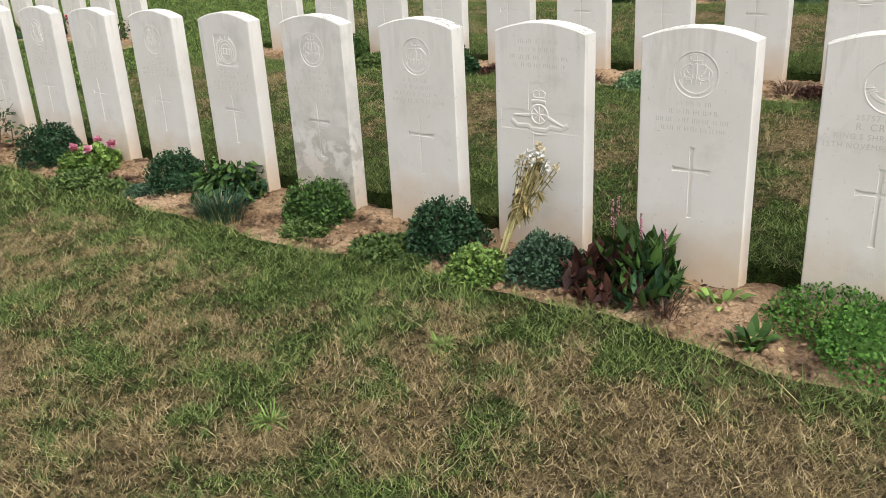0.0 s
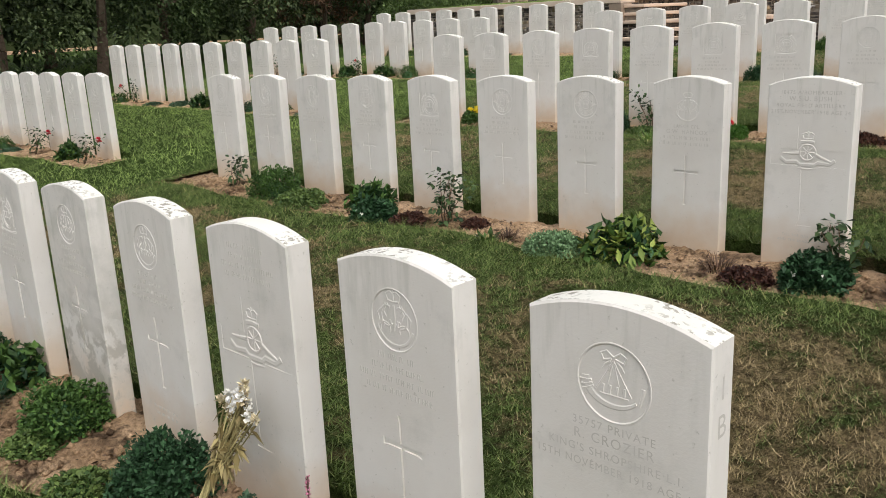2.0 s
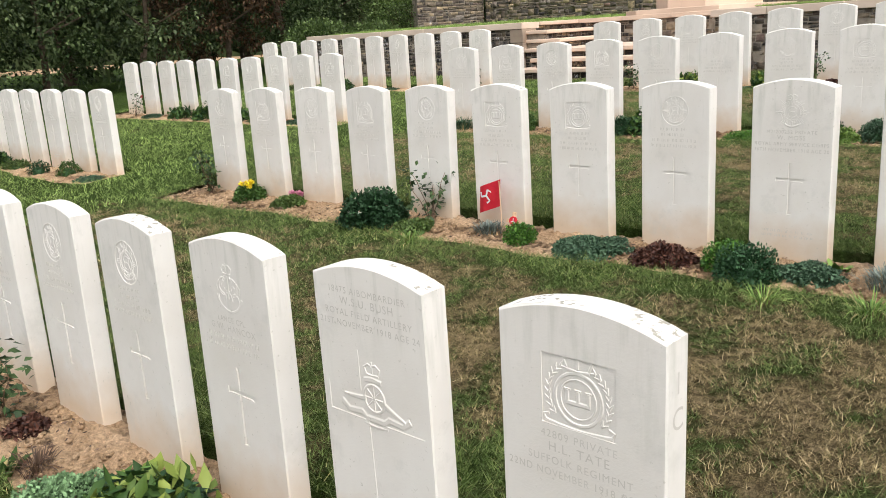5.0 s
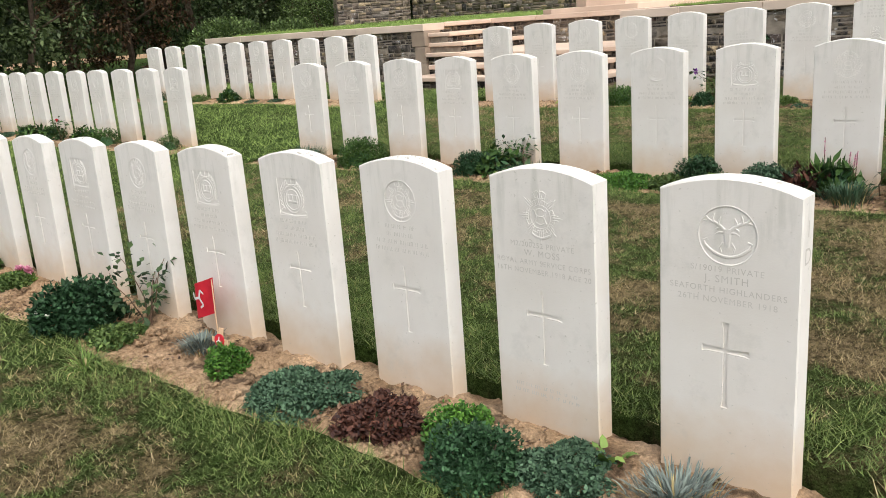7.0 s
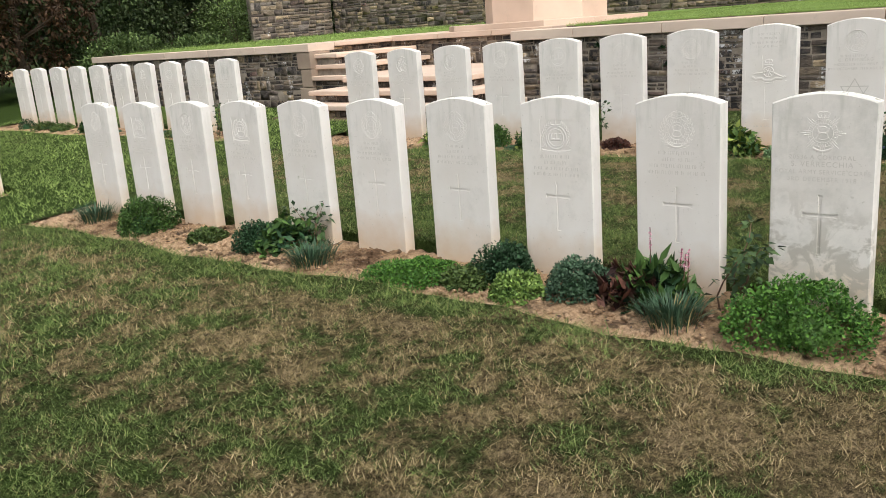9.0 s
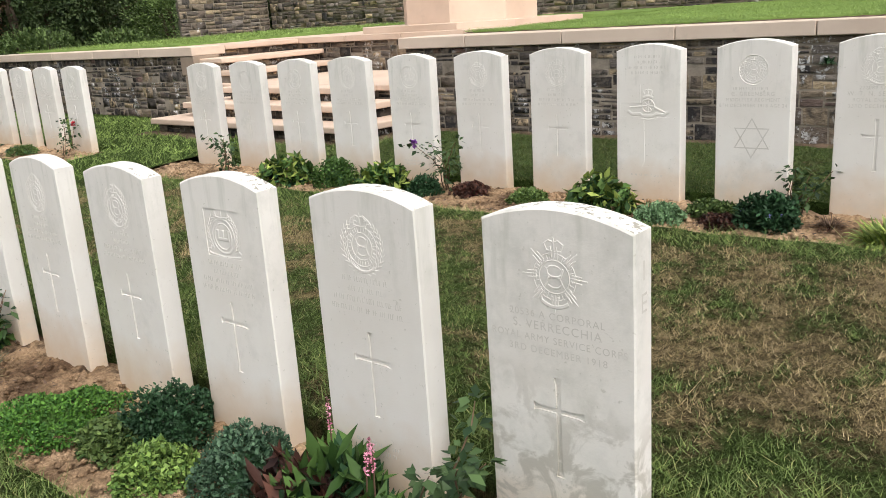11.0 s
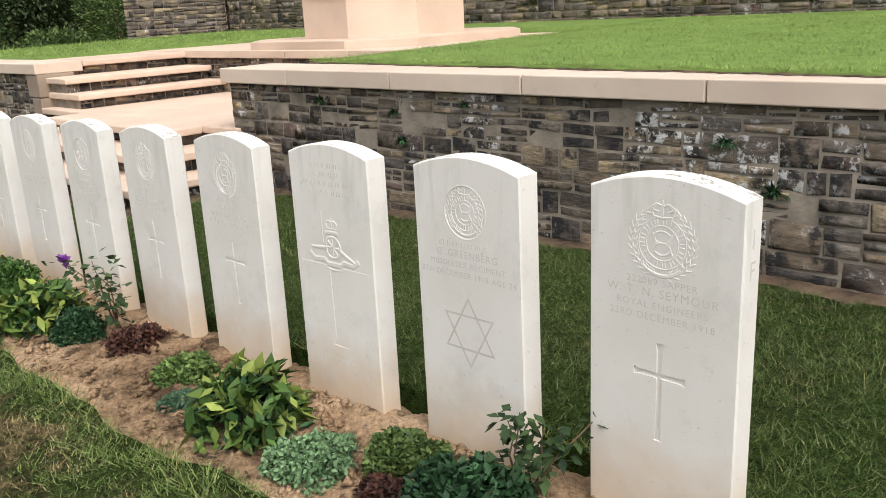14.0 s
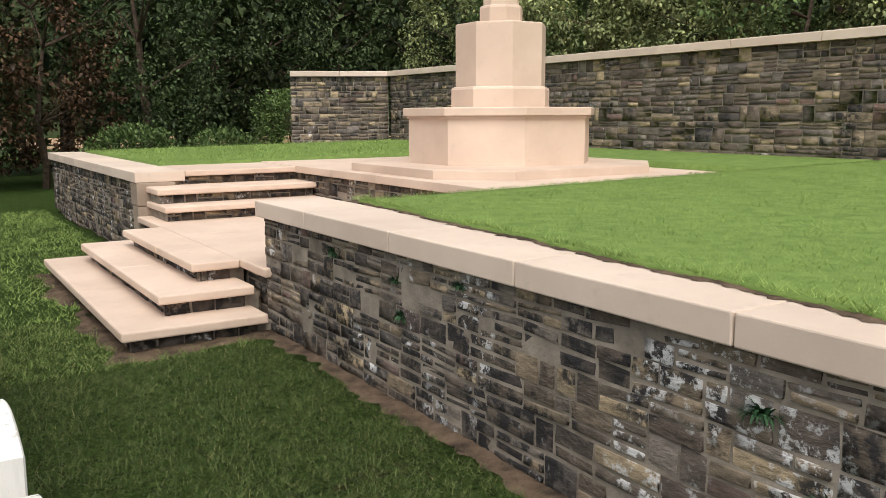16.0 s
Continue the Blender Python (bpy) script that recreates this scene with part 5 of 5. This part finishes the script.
PLANTS_B = [
    ("rose", -0.06, 2.52, 0.21), ("dome_leafy", -0.15, 2.44, 0.27), ("darkred", -0.4, 2.34, 0.22), ("darktuft", -0.59, 2.44, 0.19),
    ("broad_yellow", -1.09, 2.40, 0.33), ("dome_grey", -1.44, 2.30, 0.29), ("mat_dark", -1.40, 2.42, 0.20), ("rosette", -1.88, 2.28, 0.12),
    ("darktuft", -1.81, 2.37, 0.15), ("darkred", -2.15, 2.48, 0.16), ("rose", -2.36, 2.45, 0.31), ("darkred", -2.57, 2.34, 0.23),
    ("dome_leafy", -2.83, 2.30, 0.27), ("broad", -3.1, 2.50, 0.27), ("mound", -3.67, 2.36, 0.34), ("dome_green", -4.1, 2.44, 0.36), ("rose", -4.76, 2.50, 0.3),
    ("darktuft", 0.18, 2.46, 0.12), ("darktuft", 0.33, 2.36, 0.14),
]
PLANTS_C = [
    ("spiky_grey", 0.16, 5.24, 0.30), ("seedling", -0.1, 5.34, 0.13), ("mat_grey", -0.18, 5.22, 0.3), ("dome_bright", -0.56, 5.19, 0.21),
    ("dome_dark", -0.40, 5.06, 0.27), ("darkred", -0.88, 5.16, 0.28), ("mat_grey", -1.31, 5.16, 0.40), ("dome_bright", -1.79, 5.16, 0.17),
    ("spiky_grey", -2.09, 5.24, 0.22), ("rose", -2.62, 5.30, 0.33), ("mound", -2.59, 5.10, 0.23), ("dome_leafy", -2.97, 5.12, 0.42),
    ("mound", -4.09, 5.25, 0.23), ("yellowflower", -4.62, 5.26, 0.24), ("rose", -5.22, 5.27, 0.22), ("pinkflower", -4.08, 5.30, 0.15),
]
PLANTS_D = [
    ("mat_mound", 0.17, 8.38, 0.50), ("spiky", -0.3, 8.27, 0.29), ("redbroad", -0.46, 8.46, 0.36), ("dome_blue", -0.83, 8.44, 0.29),
    ("dome_lime", -1.07, 8.28, 0.24), ("dome_dark", -1.26, 8.47, 0.28), ("mound", -1.40, 8.36, 0.26), ("mat_bright", -1.75, 8.32, 0.42),
    ("rose", -2.71, 8.50, 0.29), ("spiky", -2.46, 8.27, 0.30), ("broad", -2.86, 8.45, 0.32), ("rose", -0.15, 8.52, 0.14), ("dome_dark", -3.06, 8.36, 0.26),
    ("mound", -3.60, 8.38, 0.24), ("dome_green", -4.33, 8.38, 0.38), ("spiky", -5.06, 8.40, 0.34),
]
PLANTS_E = [
    ("strap", 0.30, 11.12, 0.32), ("darktuft", -0.01, 11.26, 0.11), ("rose", -0.20, 11.38, 0.16), ("dome_leafy", -0.28, 11.22, 0.28),
    ("darkred", -0.49, 11.14, 0.19), ("mound", -0.62, 11.32, 0.22), ("dome_grey", -0.81, 11.14, 0.24), ("broad_yellow", -1.19, 11.18, 0.30),
    ("mat_grey", -1.55, 11.13, 0.14), ("mound", -1.72, 11.26, 0.22), ("darkred", -2.18, 11.30, 0.22), ("rose", -2.40, 11.33, 0.31), ("dome_dark", -2.49, 11.20, 0.2),
    ("broad_yellow", -2.83, 11.17, 0.31), ("mat_grey", -3.02, 11.12, 0.19), ("dome_green", -3.36, 11.24, 0.3), ("broad_yellow", -3.83, 11.18, 0.35), ("rose", -4.6, 11.22, 0.33),
]
_seed = 0
for _list in (PLANTS_A, PLANTS_B, PLANTS_C, PLANTS_D, PLANTS_E):
    for _k, _x, _y, _w in _list:
        _seed += 1
        make_plant(_k, _x, _y, _w, _seed)
# the far blocks, across the second aisle
for _r in "ABCDE":
    _rg = random.Random(ord(_r) * 7)
    for _i in range(9):
        _seed += 1
        _k = _rg.choice(["mound", "dome_dark", "mat_grey", "dome_green", "rose", "broad"])
        make_plant(_k, LEFT[_r] + 0.15 - _i * PITCH + _rg.uniform(-0.15, 0.15), ROWS[_r][0] - _rg.uniform(0.15, 0.26), _rg.uniform(0.2, 0.36), _seed if _k != "rose" else _seed - _seed % 5 + 1)


def build_bouquet():
    """A withered bunch of daisies leaning on a stone."""
    th = tagged(new("dried_bouquet"), "withered bouquet of white daisies leaning against a headstone", "bouquet")
    rng = np.random.default_rng(5)
    th.matrix_world = pose(-0.81, -0.25, float(ground_z(-0.81, -0.25)) - 0.02)
    bm = bmesh.new()
    heads = []
    for _ in range(26):
        top = np.array((0.085 + rng.normal(0, 0.045), 0.21 + rng.uniform(-0.05, 0.0), 0.40 + rng.normal(0, 0.028)))
        mid = np.array((0.02 + rng.normal(0, 0.008), 0.065, 0.15))
        stick(bm, (rng.normal(0, 0.008), rng.normal(0, 0.006), 0), mid, 0.0025, 0.0025)
        stick(bm, mid, top, 0.0025, 0.0018)
        heads.append(top)
    part("stalk", bm, LEAF["straw"], th, "bundle of dried stalks")
    n = 220
    t = rng.uniform(0.25, 0.92, n)[:, None]
    ends = np.array(heads)[rng.integers(0, 26, n)]
    base = np.array((0.02, 0.065, 0.15)) + (ends - (0.02, 0.065, 0.15)) * t
    foliage("withered_leaves", leaves(rng, base, unit(rng.normal(0, 1, (n, 3)) - (0, 0, 0.7)), rng.uniform(0.025, 0.055, n), 0.35, 0.3, 0.35), LEAF["dried"], th)
    for h in heads[:20]:
        bloom(rng, h + np.array((0, -0.01, 0.01)), 0.018, 16, PETAL["white" if rng.random() < 0.55 else "cream"], th, "withered daisy head")


build_bouquet()


def build_flag():
    th = tagged(new("hand_flag"), "small red flag on a stick with a white emblem", "flag")
    th.matrix_world = pose(-2.02, 5.28, float(ground_z(-2.0, 5.28)) - 0.02)
    bm = bmesh.new()
    stick(bm, (0.0, 0, 0), (-0.035, 0.03, 0.30), 0.003, 0.003)
    part("stick", bm, WOOD, th)
    n = 10
    gx, gz = np.meshgrid(np.linspace(0, 1, n), np.linspace(0, 1, n))
    x = -0.035 - 0.17 * gx + 0.012 * gz
    z = 0.30 - 0.155 * (1 - gz) - 0.06 * gx + 0.012 * gz
    y = 0.03 + 0.014 * np.sin(gx * 7) * gx
    part_me = raw_mesh("cloth", np.stack([x, y, z], -1).reshape(-1, 3), grid_faces(n, n), FLAG, True)
    ob = new("cloth", part_me)
    ob.parent = th
    bm = bmesh.new()
    for k in range(3):
        a = k * 2.094 + 0.3
        line_bar(bm, -0.125, 0.205, -0.125 + 0.04 * math.sin(a), 0.205 + 0.04 * math.cos(a), 0.006, 0.012)
        line_bar(bm, -0.125 + 0.04 * math.sin(a), 0.205 + 0.04 * math.cos(a), -0.125 + 0.045 * math.sin(a + 0.7), 0.205 + 0.045 * math.cos(a + 0.7), 0.005, 0.012)
    part("emblem", bm, WHITE, th, "plain white emblem")
    th = tagged(new("small_wooden_cross"), "small pale wooden remembrance cross with a red disc", "wooden cross")
    th.matrix_world = pose(-1.86, 5.17, float(ground_z(-1.86, 5.17)) - 0.03, -8, 4, 10)
    part("upright", box(bmesh.new(), -0.012, 0.012, -0.004, 0.004, 0, 0.17, 0.001), WOOD, th)
    part("arm", box(bmesh.new(), -0.045, 0.045, -0.0065, -0.0042, 0.105, 0.128, 0.0008), WOOD, th)
    bm = bmesh.new()
    bmesh.ops.create_cone(bm, cap_ends=True, segments=20, radius1=0.028, radius2=0.026, depth=0.004)
    bmesh.ops.transform(bm, matrix=Matrix.Translation((0, -0.0088, 0.118)) @ Matrix.Rotation(radians(90), 4, "X"), verts=bm.verts)
    part("disc", bm, FLAG, th, "red poppy disc")
    bm = bmesh.new()
    for k in range(3):
        a = k * 2.094
        line_bar(bm, 0, 0.118, 0.016 * math.sin(a), 0.118 + 0.016 * math.cos(a), 0.0025, -0.0113)
    part("mark", bm, WHITE, th)


build_flag()


def build_wall_ferns():
    """Small ferns rooted in the joints of the retaining wall."""
    rng = np.random.default_rng(61)
    for x, z, w in ((-3.49, 1.44, 0.10), (-2.77, 1.40, 0.07), (-2.72, 1.23, 0.08), (-0.656, 1.36, 0.10), (-0.43, 1.16, 0.10), (-2.2, 1.47, 0.06)):
        th = tagged(new("wall_fern"), "small dark green fern growing from a wall joint", "fern", "wall ferns")
        th.matrix_world = pose(x, WALL_Y + 0.045, z)
        v, f = tuft_leaves(rng, 60, w, 0.012, 1.3, 0.02)
        v[:, 1] = -np.abs(v[:, 1]) * 0.7
        v[:, 2] = v[:, 2] * 0.8 - 0.25 * np.abs(v[:, 0])
        foliage("foliage", (v, f), LEAF["dark"], th)


build_wall_ferns()


def build_litter():
    """Withered leaves and bits of stem strewn over the beds."""
    rng = np.random.default_rng(91)
    for x0, x1, yr in BEDS:
        if x1 < -5:
            continue
        n = 900
        x = rng.uniform(x0, x1, n)
        y = yr - rng.uniform(0.02, 1.0, n) ** 0.7 * (bed_edge(x, yr) - 0.02)
        ok = value_noise(x, y, 0.18, 12) > 0.42
        x, y = x[ok], y[ok]
        m = len(x)
        base = np.stack([x, y, ground_z(x, y) - 0.004 + rng.uniform(0, 0.008, m)], -1)
        head = unit(rng.normal(0, 1, (m, 3)) * (1, 1, 0.15))
        v, f = leaves(rng, base, head, rng.uniform(0.012, 0.034, m), 0.42, 0.3, 0.0)
        tagged(new("leaf_litter", raw_mesh("leaf_litter", v, f, LEAF["dead"])), "withered leaves and stems strewn over the soil", "litter", kind="stuff")


def build_tufts():
    """Coarse weed grass that stands above the mown turf before a bed."""
    rng = np.random.default_rng(92)
    for x, y, w in ((-0.22, 4.80, 0.17), (0.19, 4.86, 0.20), (-2.38, 4.84, 0.18), (-0.83, -1.34, 0.10), (-0.65, -0.79, 0.09)):
        th = tagged(new("grass_tuft"), "coarse pale green grass tuft standing in the mown lawn", "grass tuft", "grass tufts")
        th.matrix_world = pose(x, y, float(lawn_z(x, y)) - 0.004)
        foliage("foliage", tuft_leaves(rng, 90, w * 0.6, 0.0045, 1.3, w * 0.4), LEAF["lime"], th)
        foliage("dry_blades", tuft_leaves(rng, 24, w * 0.5, 0.004, 1.5, w * 0.4), LEAF["straw"], th, "dry straw blades")


# ---- grass ----
build_litter()
build_tufts()


def blades(name, x0, x1, y0, y1, per_m2, high, zfun, mat, seed, keep, label, wide=1.0, clumped=0.55):
    """Grass blades, thicker and taller in tufts."""
    rng = np.random.default_rng(seed)
    n = int((x1 - x0) * (y1 - y0) * per_m2)
    x, y = rng.uniform(x0, x1, n), rng.uniform(y0, y1, n)
    tuft = 0.6 * value_noise(x, y, 0.055, 5) + 0.4 * value_noise(x, y, 0.16, 6)
    ok = keep(x, y) & (rng.random(n) < 1 - clumped + clumped * np.clip((tuft - 0.30) / 0.3, 0, 1))
    x, y, tuft = x[ok], y[ok], tuft[ok]
    n = len(x)
    a = rng.uniform(0, 2 * np.pi, n)
    h = high * rng.gamma(5, 1 / 5, n) * (0.65 + 0.7 * tuft)
    w = rng.uniform(0.0011, 0.0022, n) * wide
    lean = h * rng.uniform(0.3, 1.9, n)
    b = rng.uniform(0, 2 * np.pi, n)
    p = np.stack([x, y, zfun(x, y) - 0.004], -1)
    s = np.stack([np.cos(a) * w, np.sin(a) * w, np.zeros(n)], -1)
    tip = p + np.stack([np.cos(b) * lean, np.sin(b) * lean, h], -1)
    v = np.stack([p - s, p + s, tip], 1).reshape(-1, 3)
    tagged(new(name, raw_mesh(name, v, np.arange(3 * n).reshape(-1, 3), mat)), label, "grass", kind="stuff")


def on_lawn(x, y):
    return ~in_bed(x, y, -0.008) & (patch_depth(x, y) < 0.03) & (y < 13.29 + 0.03 * np.sin(x * 7) + 0.02 * np.sin(x * 19))


def lush_zone(x, y):
    """Strips along the beds and behind the stones, where the turf stays green and longer, with a ragged edge."""
    d = np.full(np.shape(x), 9.0)
    for x0, x1, yr in BEDS:
        inside = (x > x0 - 0.1) & (x < x1 + 0.1)
        d = np.where(inside & (y < yr), np.minimum(d, np.abs(y - (yr - bed_edge(x, yr)))), d)
        d = np.where(inside & (y > yr), np.minimum(d, np.abs(y - yr - BED_BACK) * 0.45), d)
    return d < 0.03 + 0.24 * value_noise(x, y, 0.07, 9) * (0.5 + value_noise(x, y, 0.5, 10))


GRASS = "short mown grass blades with straw among them"
dull = lambda x, y: on_lawn(x, y) & ~lush_zone(x, y)
lush = lambda x, y: on_lawn(x, y) & lush_zone(x, y)
blades("grass", -2.6, 2.2, -0.3, 11.7, 15500, 0.017, lawn_z, BLADES, 1, dull, GRASS, 0.95)
blades("grass", -5.62, -3.2, -2.5, -0.3, 9000, 0.022, lawn_z, BLADES, 12, dull, GRASS, 1.4)
blades("dry_grass", -3.2, 2.0, -2.5, -0.3, 32000, 0.019, lawn_z, BLADES, 11, dull, "matted dry straw-coloured grass with green tufts", 0.9)
blades("grass", -5.62, -2.6, -0.3, 11.7, 8000, 0.023, lawn_z, BLADES, 2, dull, GRASS, 1.4)
blades("lush_grass", -13.5, -5.62, -1.0, 13.2, 1700, 0.028, lawn_z, TERRACE, 3, on_lawn, "lush green grass of the far block", 2.4)
blades("lush_grass", -4.2, 2.2, 11.65, 13.3, 16000, 0.019, lawn_z, DARKER_LUSH, 14, on_lawn, "darker green grass below the retaining wall", 1.1)
blades("lush_grass", -5.62, -4.2, 11.65, 13.3, 8000, 0.024, lawn_z, LUSH, 15, on_lawn, "green grass before the steps", 1.4)
blades("lush_grass", -2.6, 2.2, -2.6, 11.65, 16000, 0.026, lawn_z, LUSH, 4, lush, "longer green grass along the beds", 1.1)
blades("lush_grass", -5.62, -2.6, -2.6, 11.65, 8000, 0.030, lawn_z, LUSH, 5, lush, "longer green grass along the beds", 1.5)
_tz = lambda x, y: terrace_z(x, y) + 0.018
blades("terrace_grass", -4.17, 1.5, WALL_Y + 0.2, 19.4, 5600, 0.013, _tz, TERRACE, 6, lambda x, y: y > turf_edge(x) + 0.02, "short lush terrace grass")
blades("terrace_grass", -4.17, 1.5, WALL_Y + 0.18, WALL_Y + 0.60, 16000, 0.026, _tz, TERRACE, 7, lambda x, y: (y > turf_edge(x) + 0.004) & (y < turf_edge(x) + 0.06), "grass fringe at the coping")
blades("terrace_grass", -13.7, -9.0, WALL_Y + 0.52, 19.4, 900, 0.03, _tz, TERRACE, 8, lambda x, y: x == x, "short lush terrace grass", 2.0)


# ---- trees ----
def crown(rng, cx, cy, z0, rx, ry, rz, clumps, per, size):
    """Leaves in uneven clumps spread through a crown that reaches down to z0."""
    a, u = rng.uniform(0, 2 * np.pi, clumps), rng.uniform(-0.95, 1.0, clumps)
    k = rng.uniform(0.45, 1.05, clumps) ** 0.6
    s = np.sqrt(1 - u * u)
    c = np.stack([cx + rx * k * s * np.cos(a), cy + ry * k * s * np.sin(a), z0 + rz + rz * u * k], -1)
    cr = rng.uniform(0.25, 0.6, clumps) * min(rx, rz) * 0.55
    base = np.repeat(c, per, 0)
    d = unit(rng.normal(0, 1, (clumps * per, 3)))
    base = base + d * (np.repeat(cr, per) * rng.uniform(0.3, 1.0, clumps * per))[:, None] * (1, 1, 0.75)
    base[:, 2] = np.maximum(base[:, 2], z0 + 0.02)
    head = unit(d + rng.normal(0, 0.6, d.shape) - (0, 0, 0.3))
    return leaves(rng, base, head, size * rng.uniform(0.6, 1.3, len(base)), 0.6, 0.2, 0.1, True)


def make_tree(x, y, z, r, h, mat, seed, name="tree", label="dark broadleaved tree at the edge of the wood", clumps=110, per=95, size=0.10):
    rng = np.random.default_rng(seed)
    th = tagged(new(name), label, name)
    th.matrix_world = pose(x, y, z)
    bm = bmesh.new()
    p = Vector((0, 0, -0.2))
    for i in range(5):
        q = p + Vector((rng.normal(0, 0.12), rng.normal(0, 0.12), h * 0.16))
        stick(bm, p, q, 0.02 * h * (1 - i * 0.17), 0.02 * h * (1 - (i + 1) * 0.17))
        if i > 0:
            for _ in range(3):
                a = rng.uniform(0, 6.28)
                stick(bm, q, q + Vector((math.cos(a) * r * 0.7, math.sin(a) * r * 0.7, h * 0.12)), 0.007 * h, 0.002 * h)
        p = q
    part("trunk", bm, BARK, th)
    foliage("crown", crown(rng, 0, 0, 0.05, r, r, h / 2, clumps, per, size), mat, th)
    return th


def build_wood():
    rng = random.Random(11)
    # beyond the far blocks
    for i, y in enumerate(np.arange(-3, 29, 2.1)):
        x = -17.6 - rng.uniform(0, 1.6) - (2.6 if y > 16 else 0)
        mat = RUST_LEAF if i == 8 else DARK_LEAF
        make_tree(x, y, float(ground_z(x, y)), rng.uniform(1.5, 2.1), rng.uniform(4.5, 7.0), mat if i % 3 or mat is RUST_LEAF else WOOD_LEAF, 100 + i, label="rust-leaved dark shrub tree at the edge of the wood" if mat is RUST_LEAF else "dark broadleaved tree at the edge of the wood", per=95 if y > 2 else 40)
    for i, y in enumerate(np.arange(-6, 36, 3.0)):
        x = -22.5 - rng.uniform(0, 2.0)
        make_tree(x, y, float(ground_z(x, y)), rng.uniform(2.3, 3.0), rng.uniform(9, 12), DARK_LEAF, 140 + i, clumps=100, per=42, size=0.32)
    # behind the tall wall
    for i, x in enumerate(np.arange(-14.5, 12, 1.9)):
        mat = (BUSH_LEAF, MID_LEAF, BUSH_LEAF)[i % 3]
        make_tree(x, 21.5 + rng.uniform(0, 0.8), 2.3, rng.uniform(1.2, 1.6), rng.uniform(2.2, 3.6), mat, 180 + i, "bush", "overgrown bank shrub behind the tall wall", 70, 120 if x < -4 else 40, 0.08)
    for i, x in enumerate(np.arange(-17, 14, 2.9)):
        make_tree(x, 25.5 + rng.uniform(0, 1.5), 1.8, rng.uniform(2.2, 2.8), rng.uniform(8, 11), DARK_LEAF, 220 + i, clumps=100, per=42, size=0.31)


build_wood()


def clipped(name, label, x, y, z, sx, sy, sz, mat, seed, n, size, square):
    """A clipped bush or hedge: leaves over a rounded block."""
    rng = np.random.default_rng(seed)
    th = tagged(new(name), label, name)
    th.matrix_world = pose(x, y, z)
    d = rng.normal(0, 1, (n, 3))
    e = 8.0 if square else 2.2
    d = d / (np.abs(d) ** e).sum(1, keepdims=True) ** (1 / e)
    d[:, 2] = np.abs(d[:, 2]) if not square else d[:, 2] * 0.5 + 0.5
    k = rng.uniform(0.78, 1.03, n)[:, None]
    base = d * k * (sx, sy, sz)
    head = unit(d * (1 / sx, 1 / sy, 1 / sz) + rng.normal(0, 0.6, (n, 3)))
    foliage("foliage", leaves(rng, base, head, size * rng.uniform(0.6, 1.2, n), 0.6), mat, th)
    bm = bmesh.new()
    for i in range(4):
        a = i * 1.6
        stick(bm, (0.1 * math.cos(a), 0.1 * math.sin(a), -0.1), (0.5 * sx * math.cos(a), 0.5 * sy * math.sin(a), sz * 0.7), 0.03, 0.01)
    part("stem", bm, BARK, th)


clipped("hedge", "clipped green box hedge beside the tall wall", -16.0, 18.5, 1.25, 1.15, 0.7, 1.45, HEDGE_LEAF, 301, 8000, 0.07, True)
clipped("bush", "low rounded green bush by the terrace end", -15.4, 15.0, 1.05, 1.1, 1.0, 1.0, MID_LEAF, 302, 4200, 0.08, False)
clipped("bush", "low rounded green bush by the terrace end", -15.2, 16.6, 1.15, 0.9, 0.8, 0.8, MID_LEAF, 303, 2800, 0.08, False)


def build_backdrop():
    """Distant dark wood all round, beyond sixty metres."""
    bm = bmesh.new()
    rng = random.Random(3)
    n = 180
    lo, hi = [], []
    for i in range(n):
        a = 2 * math.pi * i / n
        r = 70 + rng.uniform(-2, 2)
        lo.append(bm.verts.new((r * math.cos(a), r * math.sin(a), -6)))
        hi.append(bm.verts.new((r * math.cos(a), r * math.sin(a), 13 + rng.uniform(-2.5, 2.5))))
    for i in range(n):
        k = (i + 1) % n
        bm.faces.new((lo[i], lo[k], hi[k], hi[i]))
    tagged(part("backdrop", bm, DARK_LEAF, None), "distant dark wood", "backdrop", kind="structure")


build_backdrop()


# ---- facing stones of the walls ----
rubble(front_wall, (-4.55, WALL_Y + 0.055, 0.66), (1, 0), CAP_Z - 0.107 - 0.66, 6.6, 21, (1.6, 4.1), 0.86)
rubble(wing_wall, (-13.8, WALL_Y + 0.055, 0.66), (1, 0), CAP_Z - 0.107 - 0.66, 5.55, 22, None, 0.8)
rubble(recess_wall, (-8.0, 15.125, 1.217), (1, 0), PAVE_Z - 0.08 - 1.217, 3.5, 23, None, 0.85)
rubble(return_wall, (-4.52, 15.1, 1.217), (0, -1), CAP_Z - 0.09 - 1.217, 1.6, 24, None, 0.85)
_a, _b, _c = (Vector(p) for p in BACK)
rubble(back_walls[0], (_a.x - 0.045, _a.y + 0.02, 1.62), tuple((_b - _a).normalized()), 1.33, (_b - _a).length, 25, None, 0.98, RUBBLE_DRY)
rubble(back_walls[1], (_b.x, _b.y + 0.05, 1.62), tuple((_c - _b).normalized()), 1.33, 21.0, 26, None, 0.98, RUBBLE_DRY)
